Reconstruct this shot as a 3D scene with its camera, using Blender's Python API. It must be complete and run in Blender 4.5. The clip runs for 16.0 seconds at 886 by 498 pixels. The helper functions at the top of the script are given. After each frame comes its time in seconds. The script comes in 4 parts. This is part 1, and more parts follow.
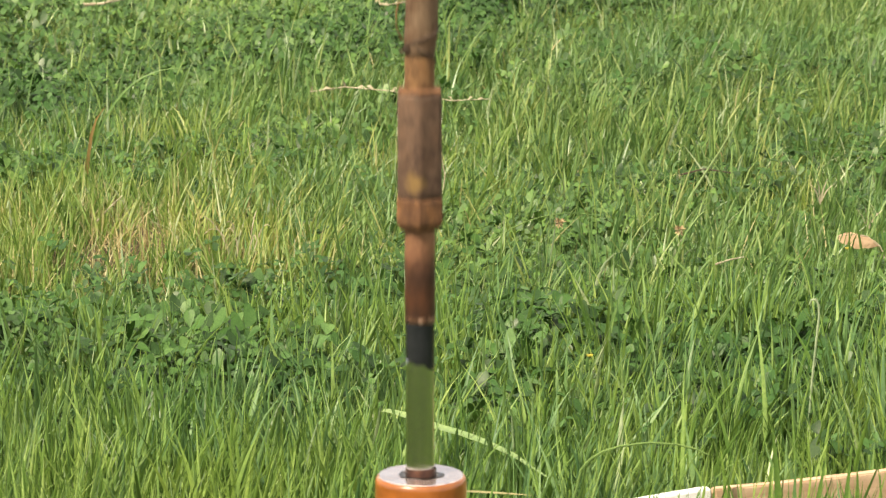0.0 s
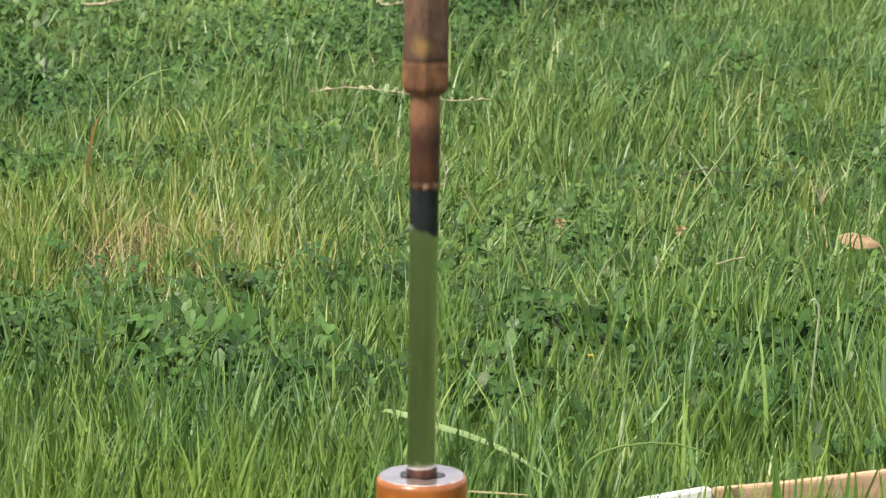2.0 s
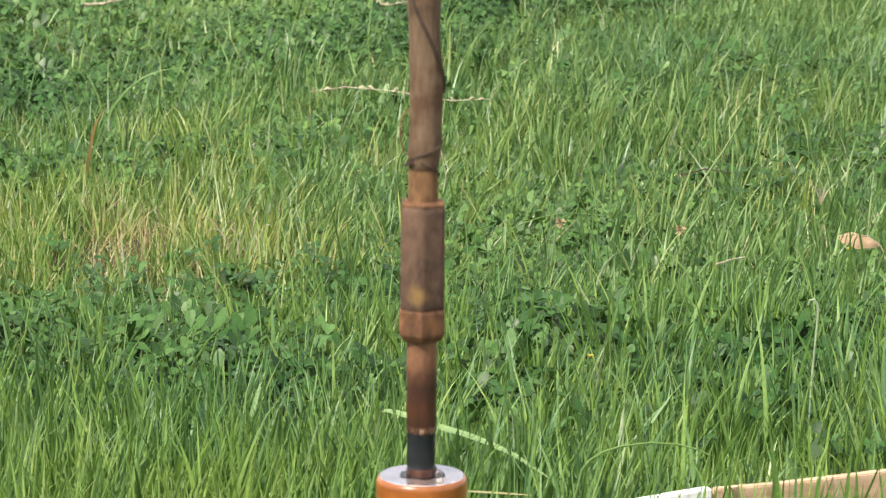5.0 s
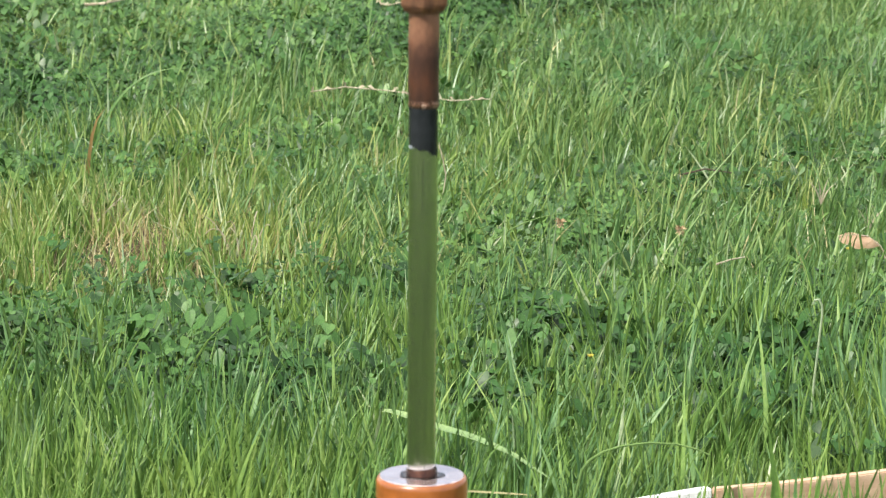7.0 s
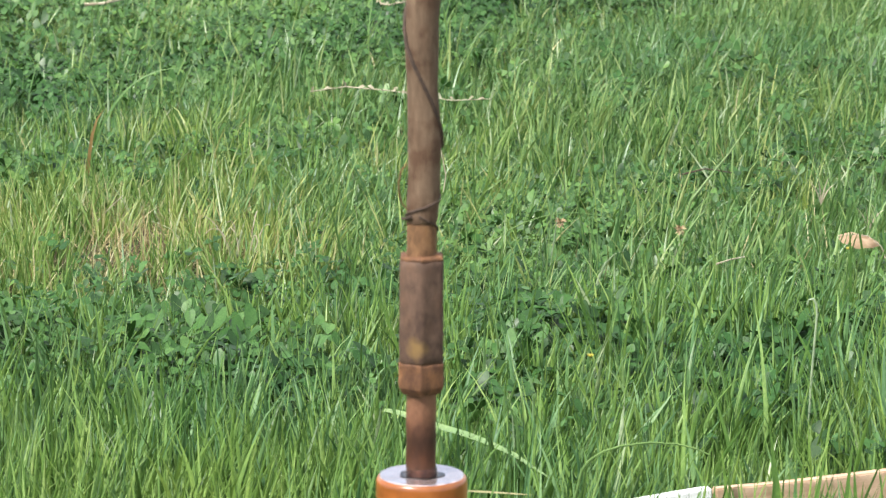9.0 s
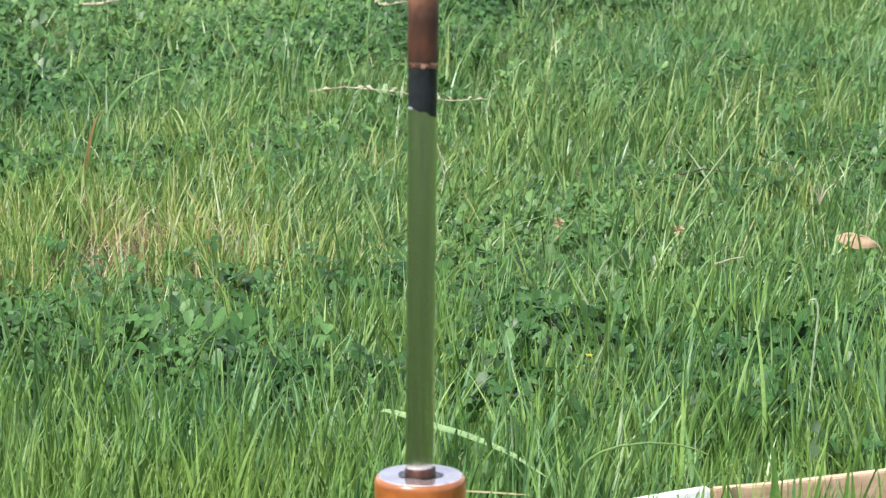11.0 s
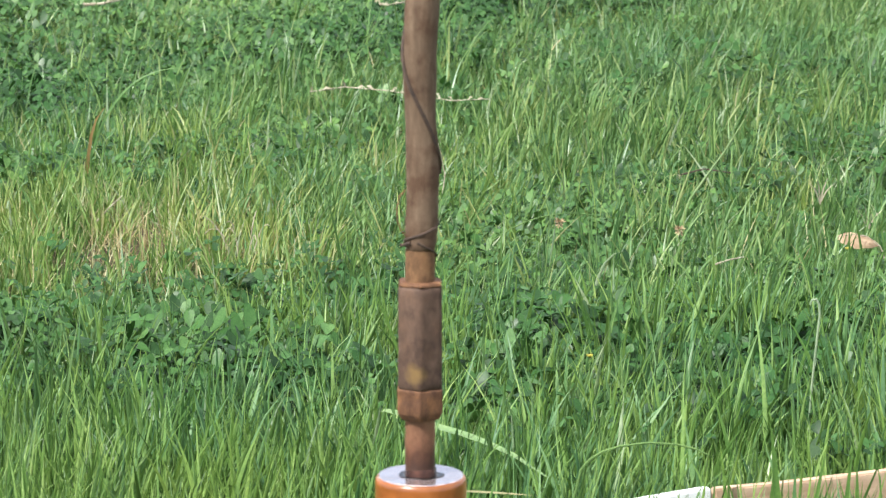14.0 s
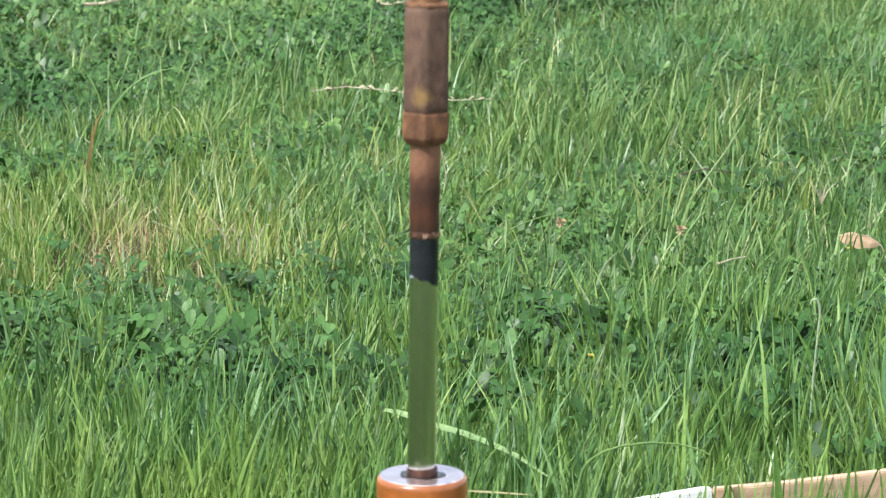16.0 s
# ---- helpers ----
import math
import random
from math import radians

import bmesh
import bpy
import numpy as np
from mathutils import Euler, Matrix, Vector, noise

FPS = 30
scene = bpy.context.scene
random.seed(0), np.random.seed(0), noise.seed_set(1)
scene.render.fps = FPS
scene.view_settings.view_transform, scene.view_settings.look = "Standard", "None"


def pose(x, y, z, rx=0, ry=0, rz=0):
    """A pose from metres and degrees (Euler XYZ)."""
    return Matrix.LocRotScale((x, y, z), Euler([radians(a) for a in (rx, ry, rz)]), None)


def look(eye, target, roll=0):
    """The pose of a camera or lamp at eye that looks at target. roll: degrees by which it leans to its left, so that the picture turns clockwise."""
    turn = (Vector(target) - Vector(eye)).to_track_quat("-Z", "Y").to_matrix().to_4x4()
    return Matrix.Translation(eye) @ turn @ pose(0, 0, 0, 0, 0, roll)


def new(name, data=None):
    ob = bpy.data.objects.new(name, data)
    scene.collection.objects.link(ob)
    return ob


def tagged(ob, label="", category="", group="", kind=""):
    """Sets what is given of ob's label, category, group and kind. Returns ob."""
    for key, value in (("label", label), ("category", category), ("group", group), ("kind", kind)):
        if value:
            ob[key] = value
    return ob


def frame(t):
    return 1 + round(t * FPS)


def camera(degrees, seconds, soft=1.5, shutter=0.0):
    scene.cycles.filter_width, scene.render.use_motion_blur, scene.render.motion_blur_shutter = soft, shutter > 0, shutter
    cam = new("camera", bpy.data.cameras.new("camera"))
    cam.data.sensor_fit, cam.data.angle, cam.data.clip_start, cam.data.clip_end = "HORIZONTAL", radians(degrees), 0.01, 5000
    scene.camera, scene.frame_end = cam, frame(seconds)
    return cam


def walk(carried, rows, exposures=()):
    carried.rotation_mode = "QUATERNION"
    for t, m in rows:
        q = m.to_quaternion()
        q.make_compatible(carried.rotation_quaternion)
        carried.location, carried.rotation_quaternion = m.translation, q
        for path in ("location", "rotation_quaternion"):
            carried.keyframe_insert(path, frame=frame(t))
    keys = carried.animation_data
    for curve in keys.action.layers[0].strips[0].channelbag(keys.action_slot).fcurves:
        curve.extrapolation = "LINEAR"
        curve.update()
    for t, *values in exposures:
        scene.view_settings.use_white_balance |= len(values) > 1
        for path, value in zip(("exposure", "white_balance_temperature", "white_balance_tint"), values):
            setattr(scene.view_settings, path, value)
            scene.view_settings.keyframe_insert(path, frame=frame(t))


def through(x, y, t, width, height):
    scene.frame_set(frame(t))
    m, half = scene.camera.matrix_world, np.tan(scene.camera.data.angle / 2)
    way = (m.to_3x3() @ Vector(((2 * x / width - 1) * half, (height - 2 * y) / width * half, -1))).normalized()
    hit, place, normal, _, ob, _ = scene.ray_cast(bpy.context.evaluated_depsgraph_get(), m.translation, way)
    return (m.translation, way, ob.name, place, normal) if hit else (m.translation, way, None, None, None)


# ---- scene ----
cam = camera(14.0, 16.0, soft=1.3, shutter=0.4)
cam.data.dof.use_dof = True
cam.data.dof.focus_distance = 4.9
cam.data.dof.aperture_fstop = 26.0
EYE = (0.0, -3.08, 1.2)
PITCH = 11.5


def aim(dx, dy):
    """Camera pose on its tripod, trembling by dx, dy hundredths of a degree."""
    return pose(EYE[0], EYE[1], EYE[2], 90 - PITCH + 0.01 * dy, 0, 0.01 * dx)


walk(cam, [
    (0.0, aim(-1.3, 0.0)), (0.5, aim(-1.3, 1.3)), (1.0, aim(1.2, 1.3)), (1.5, aim(0.2, 0.0)),
    (2.0, aim(0.2, 0.2)), (3.0, aim(0.1, 0.1)), (4.0, aim(0.1, 0.2)), (6.5, aim(0.0, 0.0)),
    (8.0, aim(0.0, 0.0)), (8.5, aim(-1.2, 0.0)), (9.0, aim(0.0, -0.3)), (11.5, aim(-2.7, 0.0)),
    (12.0, aim(-1.4, -0.4)), (12.5, aim(-1.4, 0.0)), (13.0, aim(-2.0, 0.0)), (13.5, aim(-2.2, 0.0)),
    (14.0, aim(-1.4, 0.0)), (14.5, aim(-0.8, 0.0)), (15.0, aim(0.6, 0.0)), (15.5, aim(0.1, 0.0)), (16.0, aim(0.7, -0.4)),
], exposures=[(0.0, 0.68, 8300, 10), (0.2, 0.5, 8200, 10), (0.5, 0.2, 8000, 10), (1.0, 0.12, 7500, 10), (1.5, 0.25, 7400, 10), (2.0, 0.46, 7300, 10), (2.5, 0.52, 7300, 10), (3.5, 0.57, 7200, 10), (7.0, 0.69, 6650, 10), (9.0, 0.72, 6380, 10), (12.5, 0.72, 6180, 9), (16.0, 0.72, 6180, 9)])

# ---- light ----
SUN_DIR = Vector((-0.52, -0.50, 0.95)).normalized()
world = bpy.data.worlds.new("world")
scene.world = world
world.use_nodes = True
wn = world.node_tree.nodes
sky = wn.new("ShaderNodeTexSky")
sky.sky_type = "NISHITA"
sky.sun_disc = False
sky.sun_elevation = math.asin(SUN_DIR.z)
sky.sun_rotation = math.atan2(SUN_DIR.x, SUN_DIR.y)
sky.dust_density = 3.0
wn["Background"].inputs["Strength"].default_value = 0.114
# broken white cloud over the blue
cloud_pos = wn.new("ShaderNodeTexCoord")
cloud = wn.new("ShaderNodeTexNoise")
cloud.inputs["Scale"].default_value = 2.6
cloud.inputs["Detail"].default_value = 6.0
cover = wn.new("ShaderNodeValToRGB")
cover.color_ramp.elements[0].position, cover.color_ramp.elements[1].position = 0.30, 0.58
blend = wn.new("ShaderNodeMix")
blend.data_type = "RGBA"
blend.inputs[7].default_value = (8.4, 8.4, 8.6, 1)
links = world.node_tree.links
links.new(cloud_pos.outputs["Generated"], cloud.inputs["Vector"])
links.new(cloud.outputs["Fac"], cover.inputs["Fac"])
links.new(cover.outputs["Color"], blend.inputs["Factor"])
links.new(sky.outputs["Color"], blend.inputs[6])
links.new(blend.outputs[2], wn["Background"].inputs["Color"])
sun = new("sun", bpy.data.lights.new("sun", "SUN"))
sun.data.energy = 5.0
sun.data.angle = radians(3.0)
sun.data.color = (1.0, 0.95, 0.86)
sun.matrix_world = look(SUN_DIR * 20, (0, 0, 0))


# ---- materials ----
class Mat:
    """A small builder for node materials."""

    def __init__(self, name):
        self.m = bpy.data.materials.new(name)
        self.m.use_nodes = True
        self.t = self.m.node_tree
        self.b = self.t.nodes["Principled BSDF"]
        self.o = self.t.nodes["Material Output"]

    def node(self, kind, **sets):
        n = self.t.nodes.new(kind)
        for k, v in sets.items():
            n.inputs[k.replace("_", " ")].default_value = v
        return n

    def link(self, a, b):
        self.t.links.new(a, b)

    def ramp(self, src, stops):
        r = self.t.nodes.new("ShaderNodeValToRGB")
        e = r.color_ramp.elements
        while len(e) < len(stops):
            e.new(0.5)
        for el, (p, c) in zip(e, stops):
            el.position, el.color = p, (*c, 1)
        self.link(src, r.inputs["Fac"])
        return r.outputs["Color"]

    def coords(self, sx=1, sy=1, sz=1):
        tc = self.t.nodes.new("ShaderNodeTexCoord")
        mp = self.t.nodes.new("ShaderNodeMapping")
        mp.inputs["Scale"].default_value = (sx, sy, sz)
        self.link(tc.outputs["Object"], mp.inputs["Vector"])
        return mp.outputs["Vector"]

    def noise(self, scale, detail=4, rough=0.6, vec=None):
        n = self.node("ShaderNodeTexNoise", Scale=scale, Detail=detail, Roughness=rough)
        self.link(vec if vec is not None else self.coords(), n.inputs["Vector"])
        return n.outputs["Fac"]

    def mix(self, fac, a, b, mode="MIX"):
        n = self.t.nodes.new("ShaderNodeMix")
        n.data_type, n.blend_type = "RGBA", mode
        for sock, v in ((n.inputs["Factor"], fac), (n.inputs[6], a), (n.inputs[7], b)):
            if isinstance(v, (int, float)):
                sock.default_value = v
            elif isinstance(v, tuple):
                sock.default_value = (*v, 1)
            else:
                self.link(v, sock)
        return n.outputs[2]

    def bump(self, h, strength=0.5, dist=0.001):
        n = self.node("ShaderNodeBump", Strength=strength, Distance=dist)
        self.link(h, n.inputs["Height"])
        self.link(n.outputs["Normal"], self.b.inputs["Normal"])

    def color(self, c):
        if isinstance(c, tuple):
            self.b.inputs["Base Color"].default_value = (*c, 1)
        else:
            self.link(c, self.b.inputs["Base Color"])

    def set(self, **kw):
        for k, v in kw.items():
            self.b.inputs[k.replace("_", " ")].default_value = v
        return self


def rust(name, dark, mid, light, scale=60, rough=0.85, stain=None):
    a = Mat(name)
    v = a.coords(1, 1, 0.6)
    c1 = a.ramp(a.noise(scale, 6, 0.7, v), [(0.3, dark), (0.5, mid), (0.72, light)])
    c2 = a.ramp(a.noise(scale * 0.25, 3, 0.5, v), [(0.35, dark), (0.65, light)])
    c3 = a.ramp(a.noise(scale * 0.55, 5, 0.7, a.coords(1.3, 1.3, 0.9)), [(0.36, (0.45, 0.42, 0.42)), (0.52, (1, 1, 1)), (0.7, (1.3, 1.22, 1.1))])
    c = a.mix(0.75, a.mix(0.35, c1, c2), c3, "MULTIPLY")
    if stain:
        place, size, tint = stain
        d = a.t.nodes.new("ShaderNodeVectorMath")
        d.operation = "DISTANCE"
        warp = a.t.nodes.new("ShaderNodeVectorMath")
        warp.operation = "MULTIPLY_ADD"
        n = a.node("ShaderNodeTexNoise", Scale=130.0, Detail=4.0)
        tc = a.coords()
        a.link(tc, n.inputs["Vector"])
        warp.inputs[1].default_value = (size * 1.6,) * 3
        a.link(n.outputs["Color"], warp.inputs[0])
        a.link(tc, warp.inputs[2])
        a.link(warp.outputs[0], d.inputs[0])
        d.inputs[1].default_value = tuple(p + size * 0.8 for p in place)
        m = a.ramp(d.outputs["Value"], [(size * 0.35, (0.8, 0.8, 0.8)), (size * 1.25, (0, 0, 0))])
        c = a.mix(m, c, tint)
    a.color(c)
    a.set(Roughness=rough, Metallic=0.0, Specular_IOR_Level=0.3)
    a.bump(a.noise(scale * 5, 6, 0.7, v), 0.5, 0.0008)
    return a.m


def leafy(name, stops, rough=0.36, through=0.27, patch=1.2, gloss=0.5, vein=0.35):
    """Plant tissue: colour and gloss by leaf, patchy over the ground, with light passing through."""
    a = Mat(name)
    geo = a.t.nodes.new("ShaderNodeNewGeometry")
    c = a.ramp(geo.outputs["Random Per Island"], stops)
    big = a.noise(patch * 3, 3, 0.6)
    shade = a.ramp(big, [(0.3, (0.70, 0.84, 0.80)), (0.7, (1.2, 1.1, 0.95))])
    c = a.mix(1.0, c, shade, "MULTIPLY")
    streak = a.noise(420, 2, 0.5)
    c = a.mix(vein, c, a.ramp(streak, [(0.3, (0.50, 0.58, 0.50)), (0.7, (1.3, 1.22, 1.1))]), "MULTIPLY")
    mottle = a.noise(95, 3, 0.6)
    c = a.mix(0.6, c, a.ramp(mottle, [(0.34, (0.66, 0.74, 0.70)), (0.66, (1.2, 1.14, 1.05))]), "MULTIPLY")
    a.color(c)
    a.set(Specular_IOR_Level=gloss)
    wax = a.t.nodes.new("ShaderNodeMapRange")
    wax.inputs["To Min"].default_value, wax.inputs["To Max"].default_value = rough * 0.9, rough * 1.45
    flip = a.t.nodes.new("ShaderNodeMath")
    flip.operation = "FRACT"
    seven = a.t.nodes.new("ShaderNodeMath")
    seven.operation = "MULTIPLY"
    seven.inputs[1].default_value = 7.31
    a.link(geo.outputs["Random Per Island"], seven.inputs[0])
    a.link(seven.outputs[0], flip.inputs[0])
    a.link(flip.outputs[0], wax.inputs["Value"])
    a.link(wax.outputs[0], a.b.inputs["Roughness"])
    a.bump(streak, 0.25, 0.0008)
    tr = a.t.nodes.new("ShaderNodeBsdfTranslucent")
    a.link(a.mix(1.0, c, (1.1, 1.1, 0.75), "MULTIPLY"), tr.inputs["Color"])
    ms = a.t.nodes.new("ShaderNodeMixShader")
    ms.inputs[0].default_value = through
    a.link(a.b.outputs[0], ms.inputs[1])
    a.link(tr.outputs[0], ms.inputs[2])
    a.link(ms.outputs[0], a.o.inputs["Surface"])
    return a.m


M_GRASS = leafy("grass blade", [(0.0, (0.046, 0.102, 0.032)), (0.4, (0.118, 0.224, 0.060)), (0.85, (0.205, 0.328, 0.102)), (1.0, (0.27, 0.39, 0.155))], 0.40, 0.3, 1.2, 0.4)
M_SHORT = leafy("short grass blade", [(0.0, (0.064, 0.142, 0.048)), (0.5, (0.130, 0.240, 0.085)), (0.9, (0.215, 0.325, 0.130)), (1.0, (0.34, 0.40, 0.20))], 0.40, 0.28, 1.2, 0.4)
# bluish blades; the last, palest stop paints white glints on a few
M_BLUE = leafy("bluish grass blade", [(0.0, (0.070, 0.155, 0.075)), (0.6, (0.125, 0.240, 0.105)), (0.93, (0.19, 0.31, 0.155)), (1.0, (0.32, 0.40, 0.29))], 0.36, 0.22, 1.2, 0.4)
M_YELLOW = leafy("yellowing grass", [(0.0, (0.110, 0.205, 0.052)), (0.5, (0.200, 0.298, 0.088)), (0.9, (0.33, 0.39, 0.165)), (1.0, (0.43, 0.41, 0.25))])
M_STRAW = leafy("dry straw", [(0.0, (0.22, 0.18, 0.105)), (0.5, (0.40, 0.35, 0.21)), (1.0, (0.60, 0.55, 0.41))], 0.7, 0.2)
M_CLOVER = leafy("clover leaf", [(0.0, (0.017, 0.052, 0.015)), (0.5, (0.031, 0.092, 0.024)), (0.88, (0.050, 0.134, 0.036)), (1.0, (0.085, 0.18, 0.065))], 0.44, 0.18, 1.2, 0.30, 0.6)
M_HERB = leafy("low herb leaf", [(0.0, (0.036, 0.092, 0.032)), (0.5, (0.066, 0.150, 0.048)), (1.0, (0.12, 0.23, 0.065))], 0.44, 0.2, 1.2, 0.32, 0.6)
M_PALE = leafy("pale blade", [(0.0, (0.21, 0.31, 0.145)), (1.0, (0.25, 0.345, 0.17))], 0.5, 0.2)
# painted glints on scattered blades, and the curled stalk's own pale tone
M_GLINT_PALE = leafy("pale stalk and glint blade", [(0.0, (0.24, 0.33, 0.21)), (1.0, (0.42, 0.49, 0.40))], 0.36, 0.2, 1.2, 0.45)
M_STEM = leafy("green stem", [(0.0, (0.10, 0.19, 0.06)), (1.0, (0.16, 0.26, 0.09))], 0.5, 0.2)


def soil():
    a = Mat("soil and thatch")
    c = a.ramp(a.noise(22, 6, 0.65), [(0.3, (0.024, 0.042, 0.012)), (0.5, (0.040, 0.068, 0.019)), (0.7, (0.062, 0.086, 0.028))])
    d = a.ramp(a.noise(160, 5, 0.7), [(0.35, (0.5, 0.5, 0.45)), (0.7, (1.3, 1.25, 1.1))])
    # bare earth where the turf is worn through
    gap = a.t.nodes.new("ShaderNodeVectorMath")
    gap.operation = "DISTANCE"
    gap.inputs[1].default_value = (-0.52, 2.80, 0.0)
    a.link(a.coords(), gap.inputs[0])
    rag = a.t.nodes.new("ShaderNodeMath")
    rag.operation = "MULTIPLY_ADD"
    rag.inputs[1].default_value = 0.22
    a.link(a.noise(14, 4, 0.7), rag.inputs[0])
    a.link(gap.outputs["Value"], rag.inputs[2])
    earth = a.ramp(a.noise(70, 6, 0.7), [(0.3, (0.060, 0.048, 0.033)), (0.6, (0.125, 0.100, 0.068)), (0.75, (0.22, 0.18, 0.125))])
    c = a.mix(a.ramp(rag.outputs[0], [(0.24, (1, 1, 1)), (0.36, (0, 0, 0))]), c, earth)
    a.color(a.mix(0.8, c, d, "MULTIPLY"))
    a.set(Roughness=0.95, Specular_IOR_Level=0.2)
    a.bump(a.noise(140, 6, 0.7), 0.9, 0.01)
    return a.m


M_SOIL = soil()
M_COUPLING = rust("coupling rust", (0.048, 0.030, 0.022), (0.096, 0.057, 0.041), (0.165, 0.104, 0.074), 70, 0.75, ((-0.004, -0.0195, 0.125), 0.009, (0.20, 0.125, 0.045)))
M_NUT = rust("lock nut rust", (0.066, 0.032, 0.020), (0.140, 0.068, 0.036), (0.30, 0.145, 0.060), 90, 0.75)
M_NECK = rust("neck rust", (0.085, 0.043, 0.022), (0.165, 0.088, 0.043), (0.24, 0.135, 0.068), 110, 0.8)


def tube_mat():
    """Rust that runs from light orange under the nut to dark brown above the sleeve."""
    a = Mat("tube rust")
    v = a.coords(1, 1, 0.5)
    sep = a.t.nodes.new("ShaderNodeSeparateXYZ")
    a.link(a.coords(), sep.inputs[0])
    wob = a.t.nodes.new("ShaderNodeMath")
    wob.operation = "MULTIPLY_ADD"
    wob.inputs[1].default_value = 0.022
    a.link(a.noise(95, 4, 0.65), wob.inputs[0])
    a.link(sep.outputs["Z"], wob.inputs[2])
    run = a.t.nodes.new("ShaderNodeMapRange")
    run.inputs["From Min"].default_value, run.inputs["From Max"].default_value = 0.012, 0.098
    a.link(wob.outputs[0], run.inputs["Value"])
    base = a.ramp(run.outputs[0], [(0.0, (0.026, 0.012, 0.008)), (0.22, (0.062, 0.023, 0.011)), (0.46, (0.042, 0.018, 0.011)), (0.60, (0.092, 0.042, 0.026)), (0.74, (0.180, 0.088, 0.052)), (1.0, (0.205, 0.105, 0.062))])
    spots = a.ramp(a.noise(70, 6, 0.7, v), [(0.34, (0.5, 0.45, 0.45)), (0.52, (1, 1, 1)), (0.72, (1.35, 1.25, 1.15))])
    a.color(a.mix(0.8, base, spots, "MULTIPLY"))
    a.set(Roughness=0.5, Specular_IOR_Level=0.35)
    a.bump(a.noise(380, 6, 0.7, v), 0.4, 0.0006)
    return a.m


M_TUBE_RUN = tube_mat()


def pole_mat():
    a = Mat("weathered pole")
    v = a.coords(1, 1, 0.18)
    c = a.ramp(a.noise(120, 6, 0.7, v), [(0.25, (0.068, 0.043, 0.028)), (0.5, (0.126, 0.083, 0.054)), (0.75, (0.188, 0.132, 0.088))])
    d = a.ramp(a.noise(45, 4, 0.6), [(0.38, (0.55, 0.42, 0.36)), (0.55, (1.0, 1.0, 1.0))])
    a.color(a.mix(0.8, c, d, "MULTIPLY"))
    a.set(Roughness=0.8, Specular_IOR_Level=0.3)
    a.bump(a.noise(300, 6, 0.7, v), 0.6, 0.001)
    return a.m


M_POLE = pole_mat()


def chrome():
    a = Mat("polished steel")
    v = a.coords(1, 1, 0.06)
    a.color(a.ramp(a.noise(300, 3, 0.5, v), [(0.3, (0.64, 0.65, 0.63)), (0.7, (0.72, 0.72, 0.70))]))
    a.set(Metallic=1.0, Roughness=0.17)
    return a.m


def black_grease():
    a = Mat("black sleeve")
    a.color(a.ramp(a.noise(80, 4, 0.6), [(0.3, (0.010, 0.012, 0.015)), (0.7, (0.024, 0.027, 0.032))]))
    a.set(Roughness=0.16, Specular_IOR_Level=0.3)
    return a.m


def copper_lip():
    a = Mat("worn copper lip")
    a.color(a.ramp(a.noise(260, 4, 0.7), [(0.44, (0.060, 0.028, 0.018)), (0.56, (0.24, 0.13, 0.085)), (0.66, (0.58, 0.44, 0.36))]))
    a.set(Roughness=0.4, Metallic=0.5)
    return a.m


def orange_paint():
    a = Mat("orange painted steel")
    c = a.ramp(a.noise(40, 5, 0.65), [(0.3, (0.24, 0.080, 0.020)), (0.55, (0.36, 0.122, 0.030)), (0.8, (0.42, 0.165, 0.050))])
    d = a.ramp(a.noise(9, 4, 0.6, a.coords(1, 1, 0.4)), [(0.4, (0.7, 0.62, 0.55)), (0.6, (1, 1, 1))])
    a.color(a.mix(0.7, c, d, "MULTIPLY"))
    a.set(Roughness=0.3, Coat_Weight=0.3, Coat_Roughness=0.12)
    a.bump(a.noise(220, 4, 0.6), 0.12, 0.0006)
    return a.m


def wet_top():
    a = Mat("wet gland face")
    a.color(a.ramp(a.noise(60, 4, 0.6), [(0.35, (0.86, 0.72, 0.70)), (0.6, (0.97, 0.86, 0.86))]))
    a.set(Roughness=0.12, Metallic=0.9)
    return a.m


def dark_water():
    a = Mat("dark oily water")
    a.color((0.020, 0.014, 0.012))
    a.set(Roughness=0.05, Specular_IOR_Level=0.6)
    return a.m


def wire_mat():
    a = Mat("dark wire")
    a.color(a.ramp(a.noise(200, 4, 0.6), [(0.3, (0.025, 0.016, 0.012)), (0.7, (0.07, 0.042, 0.028))]))
    a.set(Roughness=0.8)
    return a.m


M_RING = rust("wet packing", (0.020, 0.010, 0.010), (0.045, 0.020, 0.016), (0.10, 0.045, 0.030), 120, 0.22)
M_CHROME, M_BLACK, M_LIP, M_ORANGE, M_WET, M_WATER, M_WIRE = chrome(), black_grease(), copper_lip(), orange_paint(), wet_top(), dark_water(), wire_mat()


def timber(name, dark, light, rough=0.75, speck=0.5):
    a = Mat(name)
    v = a.coords(0.12, 1, 1)
    c = a.ramp(a.noise(90, 6, 0.65, v), [(0.3, dark), (0.7, light)])
    d = a.ramp(a.noise(35, 5, 0.7), [(0.35, (0.6, 0.55, 0.5)), (0.6, (1, 1, 1))])
    a.color(a.mix(speck, c, d, "MULTIPLY"))
    a.set(Roughness=rough, Specular_IOR_Level=0.3)
    a.bump(a.noise(260, 5, 0.7, v), 0.4, 0.001)
    return a.m


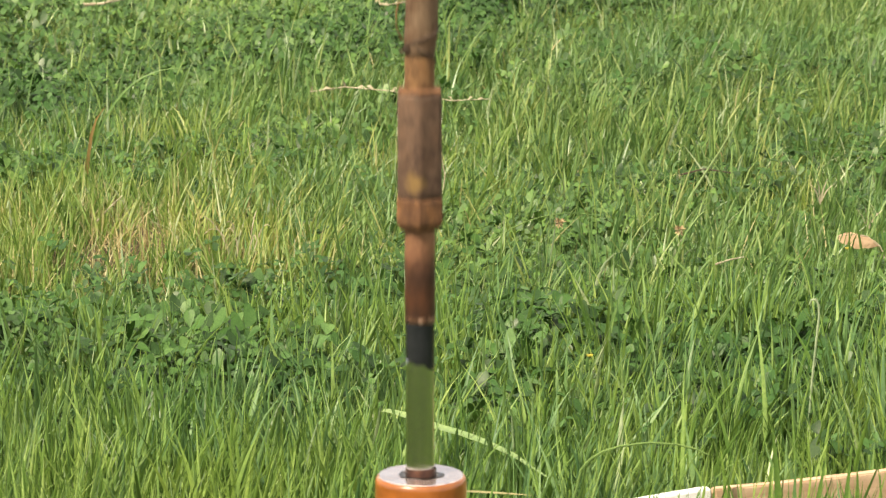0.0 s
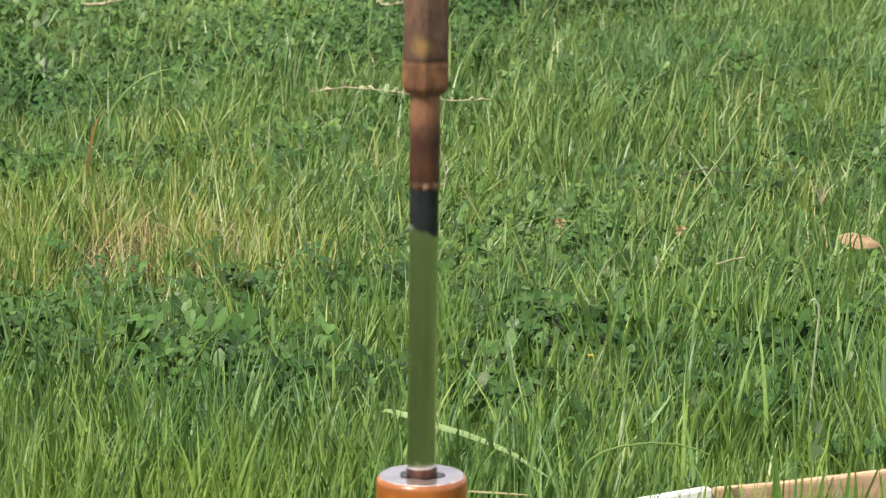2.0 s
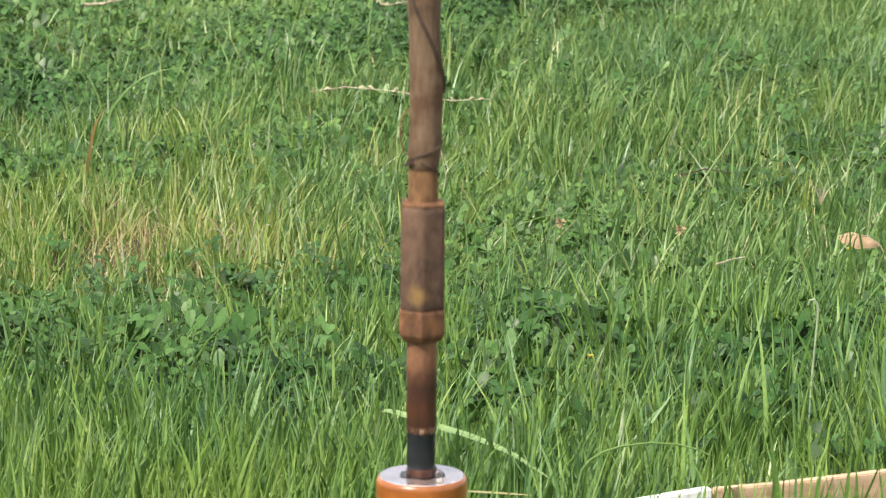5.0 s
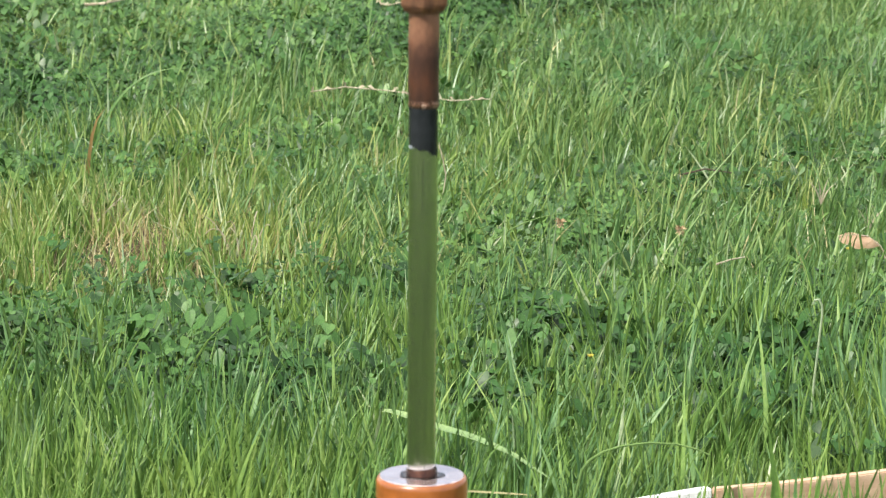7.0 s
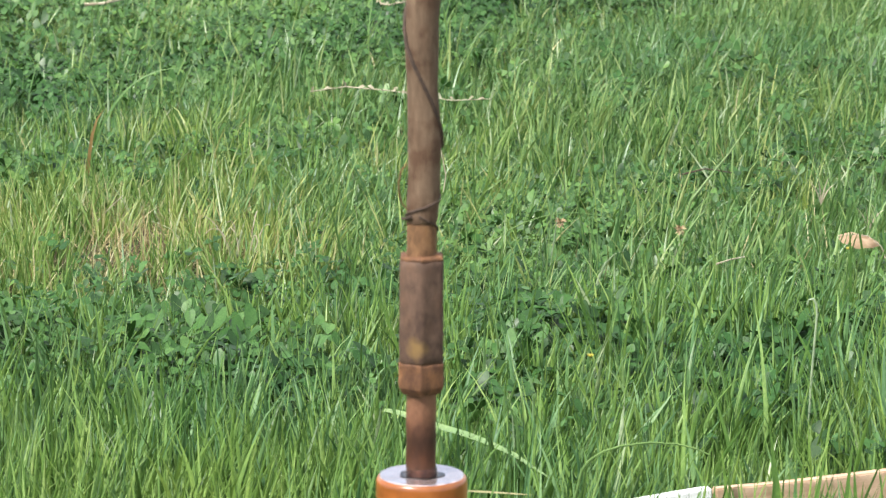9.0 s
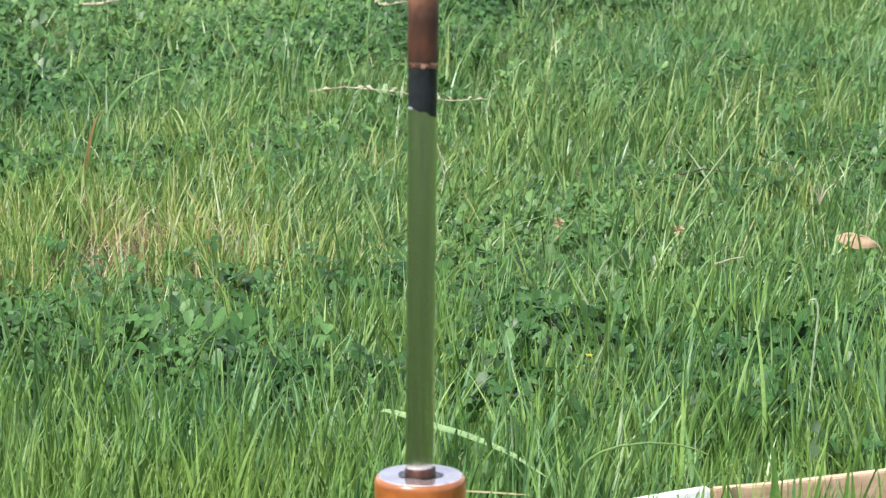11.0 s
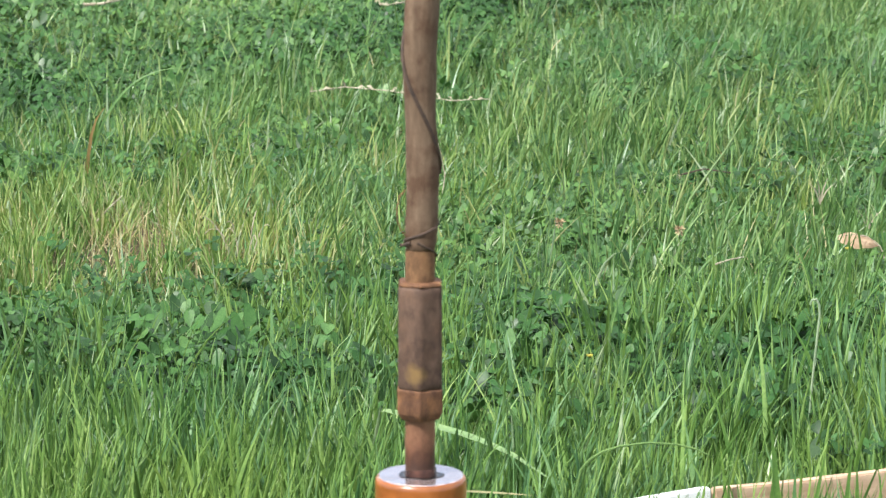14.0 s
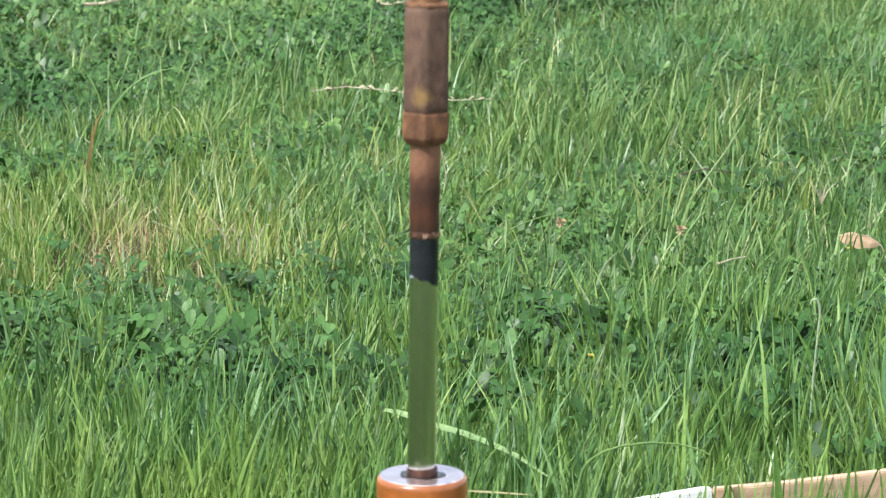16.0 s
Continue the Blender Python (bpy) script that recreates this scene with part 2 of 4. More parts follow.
M_TIMBER = timber("raw timber", (0.44, 0.305, 0.205), (0.66, 0.48, 0.35), 0.8, 0.7)
M_WHITE = timber("white painted timber", (0.66, 0.68, 0.70), (0.80, 0.81, 0.82), 0.6, 0.12)
M_DEADLEAF = timber("dead leaf", (0.48, 0.33, 0.21), (0.66, 0.50, 0.36), 0.7, 0.4)
M_TWIG = timber("bleached twig", (0.24, 0.21, 0.14), (0.52, 0.485, 0.38), 0.8, 0.6)
M_HUSK = timber("withered husk", (0.24, 0.17, 0.09), (0.44, 0.35, 0.22), 0.8, 0.6)
M_REDBLADE = leafy("russet blade", [(0.0, (0.20, 0.120, 0.045)), (1.0, (0.24, 0.15, 0.06))], 0.6, 0.3)


# ---- mesh helpers ----
def part(name, bm, material, parent=None, label="", smooth=True):
    """Links a bmesh as one mesh object under a thing or a part."""
    me = bpy.data.meshes.new(name)
    bm.normal_update()
    bm.to_mesh(me)
    bm.free()
    me.materials.append(material)
    if smooth:
        me.polygons.foreach_set("use_smooth", [True] * len(me.polygons))
        me.set_sharp_from_angle(angle=radians(38))
    ob = new(name, me)
    ob.parent = parent
    if label:
        ob["label"] = label
    return ob


def lathe(profile, segs=32, start=0.0, wobble=None, close_top=True, close_bottom=True):
    """Turns a (radius, height) profile round z. wobble(h) gives an offset of the ring's centre and a factor on its radius."""
    bm = bmesh.new()
    rings = []
    for r, h in profile:
        ox, oy, k = wobble(h) if wobble else (0, 0, 1)
        rings.append([bm.verts.new((ox + r * k * math.cos(start + 2 * math.pi * i / segs), oy + r * k * math.sin(start + 2 * math.pi * i / segs), h)) for i in range(segs)])
    for a, b in zip(rings, rings[1:]):
        for i in range(segs):
            j = (i + 1) % segs
            bm.faces.new((a[i], a[j], b[j], b[i]))
    if close_bottom:
        bm.faces.new(rings[0][::-1])
    if close_top:
        bm.faces.new(rings[-1])
    return bm


def sharp(ob, angle=35):
    """Keeps edges steeper than the angle crisp under smooth shading."""
    ob.data.set_sharp_from_angle(angle=radians(angle))
    return ob


def tube(points, radius, segs=6, taper=0.0):
    """A bent round bar along a list of points."""
    bm = bmesh.new()
    pts = [Vector(p) for p in points]
    rings = []
    for i, p in enumerate(pts):
        d = (pts[min(i + 1, len(pts) - 1)] - pts[max(i - 1, 0)]).normalized()
        u = d.cross(Vector((0.31, 0.95, 0.12))).normalized()
        v = d.cross(u)
        r = radius * (1 - taper * i / (len(pts) - 1))
        rings.append([bm.verts.new(p + r * (math.cos(2 * math.pi * k / segs) * u + math.sin(2 * math.pi * k / segs) * v)) for k in range(segs)])
    for a, b in zip(rings, rings[1:]):
        for i in range(segs):
            j = (i + 1) % segs
            bm.faces.new((a[i], a[j], b[j], b[i]))
    bm.faces.new(rings[0][::-1])
    bm.faces.new(rings[-1])
    return bm


def raw_mesh(name, verts, faces, material, kind="", label="", category=""):
    me = bpy.data.meshes.new(name)
    nv, nf, k = len(verts), len(faces), faces.shape[1]
    me.vertices.add(nv)
    me.vertices.foreach_set("co", verts.astype(np.float32).ravel())
    me.loops.add(nf * k)
    me.loops.foreach_set("vertex_index", faces.astype(np.int32).ravel())
    me.polygons.add(nf)
    me.polygons.foreach_set("loop_start", np.arange(nf, dtype=np.int32) * k)
    me.polygons.foreach_set("use_smooth", np.ones(nf, dtype=bool))
    me.update(calc_edges=True)
    me.materials.append(material)
    ob = new(name, me)
    return tagged(ob, label, category, "", kind)


rng = np.random.default_rng(7)


def ground_height(x, y):
    """Gentle swells of the field, in metres."""
    return 0.012 * np.sin(1.7 * x + 0.6) * np.cos(1.3 * y + 0.4) + 0.008 * np.sin(3.1 * y + 2.0 * x)


def blade_mesh(x, y, h, w, lean, curl, heading, turn, segs=5):
    """Vertices and quads of grass blades: base x, y; length h; width w; lean and curl in radians; heading of the lean; turn of the flat side."""
    n = len(x)
    s = np.linspace(0, 1, segs + 1)
    ang = lean[:, None] + curl[:, None] * s[None, :] ** 1.6
    step = h[:, None] / segs
    dx = np.cumsum(np.sin(ang) * step, axis=1) - np.sin(ang) * step
    dz = np.cumsum(np.cos(ang) * step, axis=1) - np.cos(ang) * step
    px = x[:, None] + dx * np.cos(heading)[:, None]
    py = y[:, None] + dx * np.sin(heading)[:, None]
    pz = ground_height(x, y)[:, None] + dz - 0.004
    wid = w[:, None] * 0.5 * np.clip(np.minimum(1.0, 0.65 + 1.2 * s) * (1 - s ** 2.6) + 0.03, 0, 1)[None, :]
    tw = turn[:, None] + 0.9 * (s[None, :] - 0.3) * np.sin(turn * 7)[:, None]
    cx, cy = np.cos(tw), np.sin(tw)
    v = np.empty((n, segs + 1, 3, 3))
    crease = 0.55 * wid
    for k, side in enumerate((-1, 0, 1)):
        v[:, :, k, 0] = px + side * wid * cx - abs(side) * crease * cy
        v[:, :, k, 1] = py + side * wid * cy + abs(side) * crease * cx
        v[:, :, k, 2] = pz
    base = (np.arange(n) * (segs + 1) * 3)[:, None] + (np.arange(segs) * 3)[None, :]
    f = np.stack([base, base + 1, base + 4, base + 3, base + 1, base + 2, base + 5, base + 4], axis=-1).reshape(-1, 4)
    return v.reshape(-1, 3), f


def leaf_mesh(x, y, z, size, heading, tilt, tilt_dir, cup, fine=True):
    """Three-leaflet leaves at the ends of stalks: rounded leaflets, each folded along its midrib and drooping by its own measure."""
    n = len(x)
    half = [(0.16, 0.15), (0.36, 0.33), (0.60, 0.45), (0.82, 0.44), (0.97, 0.30), (1.03, 0.13)] if fine else [(0.28, 0.27), (0.70, 0.47), (1.0, 0.24)]
    ring = [(0.0, 0.0)] + half + [(0.98, 0.0)] + [(u, -v) for u, v in half[::-1]]
    o = np.array(ring + ([(0.30, 0.0), (0.62, 0.0)] if fine else [(0.40, 0.0), (0.70, 0.0)]))
    m = len(ring)
    p, q = m, m + 1
    if fine:
        tris = [(p, 0, 1), (p, 1, 2), (p, 2, 3), (p, 3, q), (q, 3, 4), (q, 4, 5), (q, 5, 6), (q, 6, 7)]
        tris += [(q, 7, 8), (q, 8, 9), (q, 9, 10), (q, 10, 11), (p, q, 11), (p, 11, 12), (p, 12, 13), (p, 13, 0)]
    else:
        tris = [(p, 0, 1), (p, 1, 2), (p, 2, q), (q, 2, 3), (q, 3, 4), (q, 4, 5), (q, 5, 6), (p, q, 6), (p, 6, 7), (p, 7, 0)]
    tris = np.array(tris)
    verts, faces = [], []
    nx, ny = np.sin(tilt) * np.cos(tilt_dir), np.sin(tilt) * np.sin(tilt_dir)
    nz = np.cos(tilt)
    for k in range(3):
        a = heading + k * 2.094 + rng.normal(0, 0.16, n)
        ca, sa = np.cos(a), np.sin(a)
        grow_k = rng.uniform(0.85, 1.1, n)
        fold = np.abs(rng.normal(0.18, 0.30, n)).clip(0, 0.95)
        droop = cup + rng.normal(0, 0.16, n)
        u = o[None, :, 0] * grow_k[:, None]
        v = o[None, :, 1] * grow_k[:, None] * np.cos(np.arctan(fold))[:, None]
        lx = u * ca[:, None] - v * sa[:, None]
        ly = u * sa[:, None] + v * ca[:, None]
        lz = fold[:, None] * np.abs(v) + 0.10 * v ** 2 + droop[:, None] * u - 0.14 * u ** 2
        lz = lz - (lx * nx[:, None] + ly * ny[:, None]) / nz[:, None]
        w = np.stack([x[:, None] + size[:, None] * lx, y[:, None] + size[:, None] * ly, z[:, None] + size[:, None] * lz], axis=-1)
        start = k * n * (m + 2)
        verts.append(w.reshape(-1, 3))
        f = (np.arange(n) * (m + 2))[:, None, None] + tris[None] + start
        faces.append(f.reshape(-1, 3))
    return np.concatenate(verts), np.concatenate(faces)


def spread(density, y0, y1, margin=0.06):
    """Random plant feet over the strip of field before the camera, density per square metre."""
    wide = lambda v: (v + 3.08) * 0.128 + margin
    area = (wide(y0) + wide(y1)) * (y1 - y0)
    n = int(density * area)
    y = rng.uniform(y0, y1, n * 2)
    x = rng.uniform(-1, 1, n * 2) * wide(y1)
    keep = np.abs(x) < wide(y)
    return x[keep][:n], y[keep][:n]


def lumps(x, y, scale, seed):
    """Smooth random field from -1 to 1 over the ground."""
    r = np.random.default_rng(seed)
    out = np.zeros_like(x)
    for k in range(6):
        a, p, q = r.uniform(0, 6.283), r.uniform(0, 6.283), r.uniform(0.6, 1.7)
        out += np.sin((x * math.cos(a) + y * math.sin(a)) * scale * q + p)
    return out / 3.2


BOARD_A, BOARD_B = Vector((0.203, 0.758, 0)), Vector((0.504, 0.876, 0))
BOARD_DIR = (BOARD_B - BOARD_A).normalized()
PUMP_X = -0.0195


def clear_of_things(x, y):
    """True where nothing stands on the ground."""
    s = (x - BOARD_A.x) * BOARD_DIR.x + (y - BOARD_A.y) * BOARD_DIR.y
    d = -(x - BOARD_A.x) * BOARD_DIR.y + (y - BOARD_A.y) * BOARD_DIR.x
    board = (s > -0.35) & (d > -0.008) & (d < 0.05)
    pump = (x - PUMP_X) ** 2 + y ** 2 < 0.09 ** 2
    return ~(board | pump)


def before_board(x, y):
    """True on the trodden strip along the front of the boards."""
    s = (x - BOARD_A.x) * BOARD_DIR.x + (y - BOARD_A.y) * BOARD_DIR.y
    d = -(x - BOARD_A.x) * BOARD_DIR.y + (y - BOARD_A.y) * BOARD_DIR.x
    return (s > -0.12) & (d > -0.42) & (d < 0.02)


def grow(x, y, h, w, lean=0.18, curl=0.7, segs=5):
    ok = clear_of_things(x, y) & ~(before_board(x, y) & (rng.random(len(x)) < 0.22))
    x, y, h, w = x[ok], y[ok], h[ok], w[ok]
    n = len(x)
    head = rng.uniform(0, 6.283, n)
    return blade_mesh(x, y, h, w, np.abs(rng.normal(0, lean, n)), np.abs(rng.normal(0, curl, n)), head, rng.normal(0, 0.8, n), segs)


def tufts(x, y, count, h, w, splay=0.16, curl=0.5, root=0.010, breeze=0.05, segs=5):
    """Grass in tufts: count blades from each foot, fanning outwards, all of a tuft leaning a little the same way."""
    ok = clear_of_things(x, y) & ~(before_board(x, y) & (rng.random(len(x)) < 0.22))
    x, y, h, w = x[ok], y[ok], h[ok], w[ok]
    k = np.maximum(1, rng.poisson(count, len(x)))
    i = np.repeat(np.arange(len(x)), k)
    n = len(i)
    out, a = np.sqrt(rng.random(n)), rng.uniform(0, 6.283, n)
    bx, by = x[i] + root * out * np.cos(a), y[i] + root * out * np.sin(a)
    clear = clear_of_things(bx, by)
    i, out, a, bx, by = i[clear], out[clear], a[clear], bx[clear], by[clear]
    n = len(i)
    way, pull = rng.uniform(0, 6.283, len(x)), np.abs(rng.normal(0, 0.11, len(x)))
    sx = splay * out * np.cos(a) * rng.uniform(0.3, 1.5, n) + (pull * np.cos(way))[i] + breeze + rng.normal(0, 0.05, n)
    sy = splay * out * np.sin(a) * rng.uniform(0.3, 1.5, n) + (pull * np.sin(way))[i] + rng.normal(0, 0.05, n)
    lean, head = np.hypot(sx, sy), np.arctan2(sy, sx)
    length = h[i] * rng.uniform(0.55, 1.12, n)
    wide = w[i] * rng.uniform(0.6, 1.35, n)
    return blade_mesh(bx, by, length, wide, lean, np.abs(rng.normal(0, curl, n)), head, rng.normal(0, 0.75, n), segs)


def tufts_free(x, y, count, h, w):
    """A few blades from each foot, upright, close to the boards."""
    i = np.repeat(np.arange(len(x)), count)
    n = len(i)
    bx, by = x[i] + rng.normal(0, 0.006, n), y[i] - np.abs(rng.normal(0, 0.006, n))
    head = rng.normal(0, 0.8, n) + math.pi * (rng.random(n) < 0.4)
    return blade_mesh(bx, by, h[i] * rng.uniform(0.7, 1.05, n), w[i] * rng.uniform(0.7, 1.2, n), np.abs(rng.normal(0, 0.10, n)), np.abs(rng.normal(0, 0.25, n)), head, rng.normal(0, 0.5, n), 7)


def spot(x, y, cx, cy, rx, ry):
    """A soft round patch of the field, 0 to 1."""
    return np.exp(-((x - cx) / rx) ** 2 - ((y - cy) / ry) ** 2)


def joined(pieces):
    verts, faces, n = [], [], 0
    for v, f in pieces:
        verts.append(v)
        faces.append(f + n)
        n += len(v)
    return np.concatenate(verts), np.concatenate(faces)


def in_patch(x, y):
    """The thin, yellowing patch of the lawn, 0 to 1."""
    e = ((x + 0.62) / 0.46) ** 2 + ((y - 2.62) / 0.42) ** 2 + 0.25 * lumps(x, y, 9, 5)
    return np.clip(1.55 - e, 0, 1) * (y > 2.06 + 0.03 * np.sin(9 * x))


# ---- ground ----
def build_ground():
    xs = np.concatenate([[-400, -120, -40, -15, -7], np.linspace(-4, 4, 41), [7, 15, 40, 120, 400]])
    ys = np.concatenate([[-400, -120, -40, -15, -7], np.linspace(-5, 9, 71), [15, 40, 120, 400]])
    gx, gy = np.meshgrid(xs, ys)
    gz = ground_height(gx, gy) * ((np.abs(gx) < 6) & (np.abs(gy) < 12))
    v = np.stack([gx, gy, gz], axis=-1).reshape(-1, 3)
    nx, ny = len(xs), len(ys)
    i = (np.arange(ny - 1)[:, None] * nx + np.arange(nx - 1)[None, :]).reshape(-1)
    raw_mesh("ground", v, np.stack([i, i + 1, i + nx + 1, i + nx], axis=-1), M_SOIL, "structure", "mossy soil under a green meadow", "ground")


build_ground()


# ---- meadow ----
def clover_share(x, y):
    """How far clover takes over from grass in the near band, 0 to 1."""
    c = 0.42 + 0.55 * lumps(x, y, 8, 11) + 0.7 * spot(x, y, -0.36, 1.72, 0.13, 0.28) + 0.55 * spot(x, y, 0.10, 1.70, 0.13, 0.30)
    c = c + 0.6 * spot(x, y, 0.46, 1.70, 0.20, 0.30) - 0.5 * spot(x, y, -0.13, 1.6, 0.10, 0.5) - 0.5 * spot(x, y, 0.40, 1.30, 0.22, 0.14) - 0.5 * spot(x, y, -0.47, 1.6, 0.045, 0.4) + 0.6 * spot(x, y, -0.59, 1.8, 0.06, 0.3)
    return np.clip(c, 0.05, 1) * np.clip((y - 1.12) / 0.45, 0.03, 1)


def build_meadow():
    tall, short, blue, yellow, straw = [], [], [], [], []
    # tall grass close to the pump
    x, y = spread(1050, 0.28, 2.05)
    keep = rng.random(len(x)) < 1.0 - 0.68 * clover_share(x, y)
    x, y = x[keep], y[keep]
    near = np.clip((2.1 - y) / 1.1, 0, 1)
    h = rng.uniform(0.10, 0.185, len(x)) * (0.90 + 0.10 * near) * (1 + 0.15 * lumps(x, y, 5, 2))
    w = 0.0030 + 0.0044 * rng.random(len(x)) ** 1.3
    pick = rng.random(len(x)) < 0.34 + 0.25 * lumps(x, y, 4, 21)
    tall.append(tufts(x[~pick], y[~pick], 11, h[~pick], w[~pick], 0.30, 0.42, 0.018))
    blue.append(tufts(x[pick], y[pick], 11, h[pick], w[pick] * 1.15, 0.30, 0.45, 0.018))
    # fine undergrowth
    x, y = spread(2600, 0.28, 2.05)
    tall.append(grow(x, y, rng.uniform(0.05, 0.12, len(x)), rng.uniform(0.0016, 0.0034, len(x)), 0.22, 0.6, 4))
    # scattered longer blades, singly and in twos and threes
    x, y = spread(170, 0.4, 2.05)
    keep = rng.random(len(x)) > 0.35 * clover_share(x, y)
    x, y = x[keep], y[keep]
    tall.append(tufts(x, y, 2, rng.uniform(0.17, 0.225, len(x)), rng.uniform(0.003, 0.0056, len(x)), 0.22, 0.55, 0.012, 0.04, 7))
    x, y = spread(75, 0.3, 1.3)
    tall.append(tufts(x, y, 2, rng.uniform(0.14, 0.205, len(x)), rng.uniform(0.006, 0.0092, len(x)), 0.16, 0.35, 0.010, 0.03, 7))
    x, y = spread(60, 0.3, 1.9)
    blue.append(tufts(x, y, 2, rng.uniform(0.13, 0.19, len(x)), rng.uniform(0.006, 0.0090, len(x)), 0.20, 0.5, 0.010, 0.03, 7))
    # broad blades growing up before the boards
    x = rng.uniform(0.20, 0.56, 15)
    y = 0.758 + 0.392 * (x - 0.203) - rng.uniform(0.03, 0.12, 15)
    tall.append(tufts_free(x, y, 3, rng.uniform(0.15, 0.215, 15), rng.uniform(0.005, 0.0082, 15)))
    # shorter mixed turf behind, leaning with the breeze
    x, y = spread(1250, 2.1, 6.6)
    p = in_patch(x, y)
    share = np.clip(0.70 + 0.20 * x + 0.45 * lumps(x, y, 5.5, 3), 0.28, 1.0)
    keep = (rng.random(len(x)) < share) & (rng.random(len(x)) > 0.92 * p)
    x, y = x[keep], y[keep]
    far = np.clip((y - 3.6) / 1.4, 0, 1)
    h = rng.uniform(0.05, 0.10, len(x)) * (1 + 0.40 * far * np.clip(0.7 + x, 0.3, 1.4)) * (1 + 0.25 * lumps(x, y, 4, 4))
    h = h * (1 - 0.22 * spot(x, y, 0.45, 2.9, 0.45, 0.7))
    w = 0.0026 + 0.0034 * rng.random(len(x)) ** 1.3
    pick = rng.random(len(x)) < 0.35 + 0.3 * lumps(x, y, 3, 22)
    short.append(tufts(x[~pick], y[~pick], 8, h[~pick], w[~pick], 0.70, 0.75, 0.022, 0.16, 3))
    blue.append(tufts(x[pick], y[pick], 8, h[pick], w[pick], 0.75, 0.75, 0.022, 0.18, 3))
    x, y = spread(3600, 2.1, 6.6)
    keep = rng.random(len(x)) > 0.95 * in_patch(x, y)
    short.append(grow(x[keep], y[keep], rng.uniform(0.03, 0.075, keep.sum()), rng.uniform(0.0016, 0.0036, keep.sum()), 0.5, 0.8, 2))
    x, y = spread(330, 2.2, 7.0)
    keep = rng.random(len(x)) < np.clip(0.55 + 0.6 * x + 0.5 * lumps(x, y, 3, 31), 0.15, 1)
    x, y = x[keep], y[keep]
    short.append(tufts(x, y, 3, rng.uniform(0.11, 0.18, len(x)), rng.uniform(0.0030, 0.0054, len(x)), 0.35, 0.7, 0.012, 0.08, 5))
    # the yellowing patch: upright tufts round a bare hollow
    x, y = spread(1150, 2.1, 3.5)
    p = in_patch(x, y)
    bare = spot(x, y, -0.53, 2.60, 0.11, 0.48)
    keep = rng.random(len(x)) < np.clip(0.85 * p * (0.65 + 0.9 * lumps(x, y, 9, 41)), 0, 1) * (1 - 0.98 * bare)
    x, y = x[keep], y[keep]
    yellow.append(tufts(x, y, 10, rng.uniform(0.06, 0.13, len(x)), rng.uniform(0.0024, 0.0044, len(x)), 0.42, 0.45, 0.018, 0.03))
    x, y = spread(130, 2.1, 3.4)
    keep = rng.random(len(x)) < 0.9 * in_patch(x, y) * (1 - 0.95 * spot(x, y, -0.53, 2.60, 0.11, 0.48))
    tall.append(tufts(x[keep], y[keep], 7, rng.uniform(0.07, 0.13, keep.sum()), rng.uniform(0.0026, 0.0042, keep.sum()), 0.25, 0.4, 0.014, 0.03))
    x, y = spread(130, 2.2, 7.0)
    keep = lumps(x, y, 3.2, 8) > 0.15
    yellow.append(tufts(x[keep], y[keep], 6, rng.uniform(0.07, 0.14, keep.sum()), rng.uniform(0.002, 0.004, keep.sum()), 0.45, 0.7, 0.016, 0.06))
    # upright tufts behind the hollow
    x, y = spread(420, 3.0, 4.1)
    keep = rng.random(len(x)) < np.clip(0.75 - 1.3 * np.clip(x + 0.22, 0, 1) + 0.5 * lumps(x, y, 8, 51), 0, 1)
    x, y = x[keep], y[keep]
    half = rng.random(len(x)) < 0.45
    yellow.append(tufts(x[half], y[half], 8, rng.uniform(0.07, 0.14, half.sum()), rng.uniform(0.0024, 0.004, half.sum()), 0.32, 0.4, 0.016, 0.03))
    half = ~half
    tall.append(tufts(x[half], y[half], 8, rng.uniform(0.07, 0.14, half.sum()), rng.uniform(0.0026, 0.0044, half.sum()), 0.32, 0.4, 0.016, 0.03))
    # straw lying among it
    x, y = spread(1700, 2.1, 3.4)
    keep = rng.random(len(x)) < 0.8 * in_patch(x, y)
    straw.append(grow(x[keep], y[keep], rng.uniform(0.04, 0.12, keep.sum()), rng.uniform(0.0014, 0.0028, keep.sum()), 0.9, 0.8))
    n = 520
    x, y = rng.normal(-0.49, 0.12, n), rng.normal(2.74, 0.20, n)
    straw.append(grow(x, y, rng.uniform(0.03, 0.09, n), rng.uniform(0.0014, 0.0026, n), 1.3, 0.5))
    x, y = spread(60, 1.9, 7.0)
    straw.append(grow(x, y, rng.uniform(0.05, 0.13, len(x)), rng.uniform(0.0014, 0.0028, len(x)), 0.7, 0.9))
    # pale blades whose colour stands in for whitish glints on the grass
    x, y = spread(85, 0.6, 6.4)
    glints = tufts(x, y, 1, rng.uniform(0.09, 0.16, len(x)), rng.uniform(0.0026, 0.0052, len(x)), 0.5, 0.9, 0.02, 0.10)
    raw_mesh("glint_grass", *glints, M_GLINT_PALE, "stuff", "pale silvery green blades scattered through the meadow", "grass")
    raw_mesh("tall_grass", *joined(tall), M_GRASS, "stuff", "tall bright green grass blades standing in the meadow", "grass")
    raw_mesh("bluish_grass", *joined(blue), M_BLUE, "stuff", "bluish green grass tufts among the meadow grass", "grass")
    raw_mesh("short_grass", *joined(short), M_SHORT, "stuff", "short mixed green turf of the meadow", "grass")
    raw_mesh("yellow_grass", *joined(yellow), M_YELLOW, "stuff", "thin yellowing grass in a dry patch", "grass")
    raw_mesh("straw", *joined(straw), M_STRAW, "stuff", "dry beige straw lying in the grass", "dry grass")
    # clover and low herbs
    stalks, leaves, herbs = [], [], []

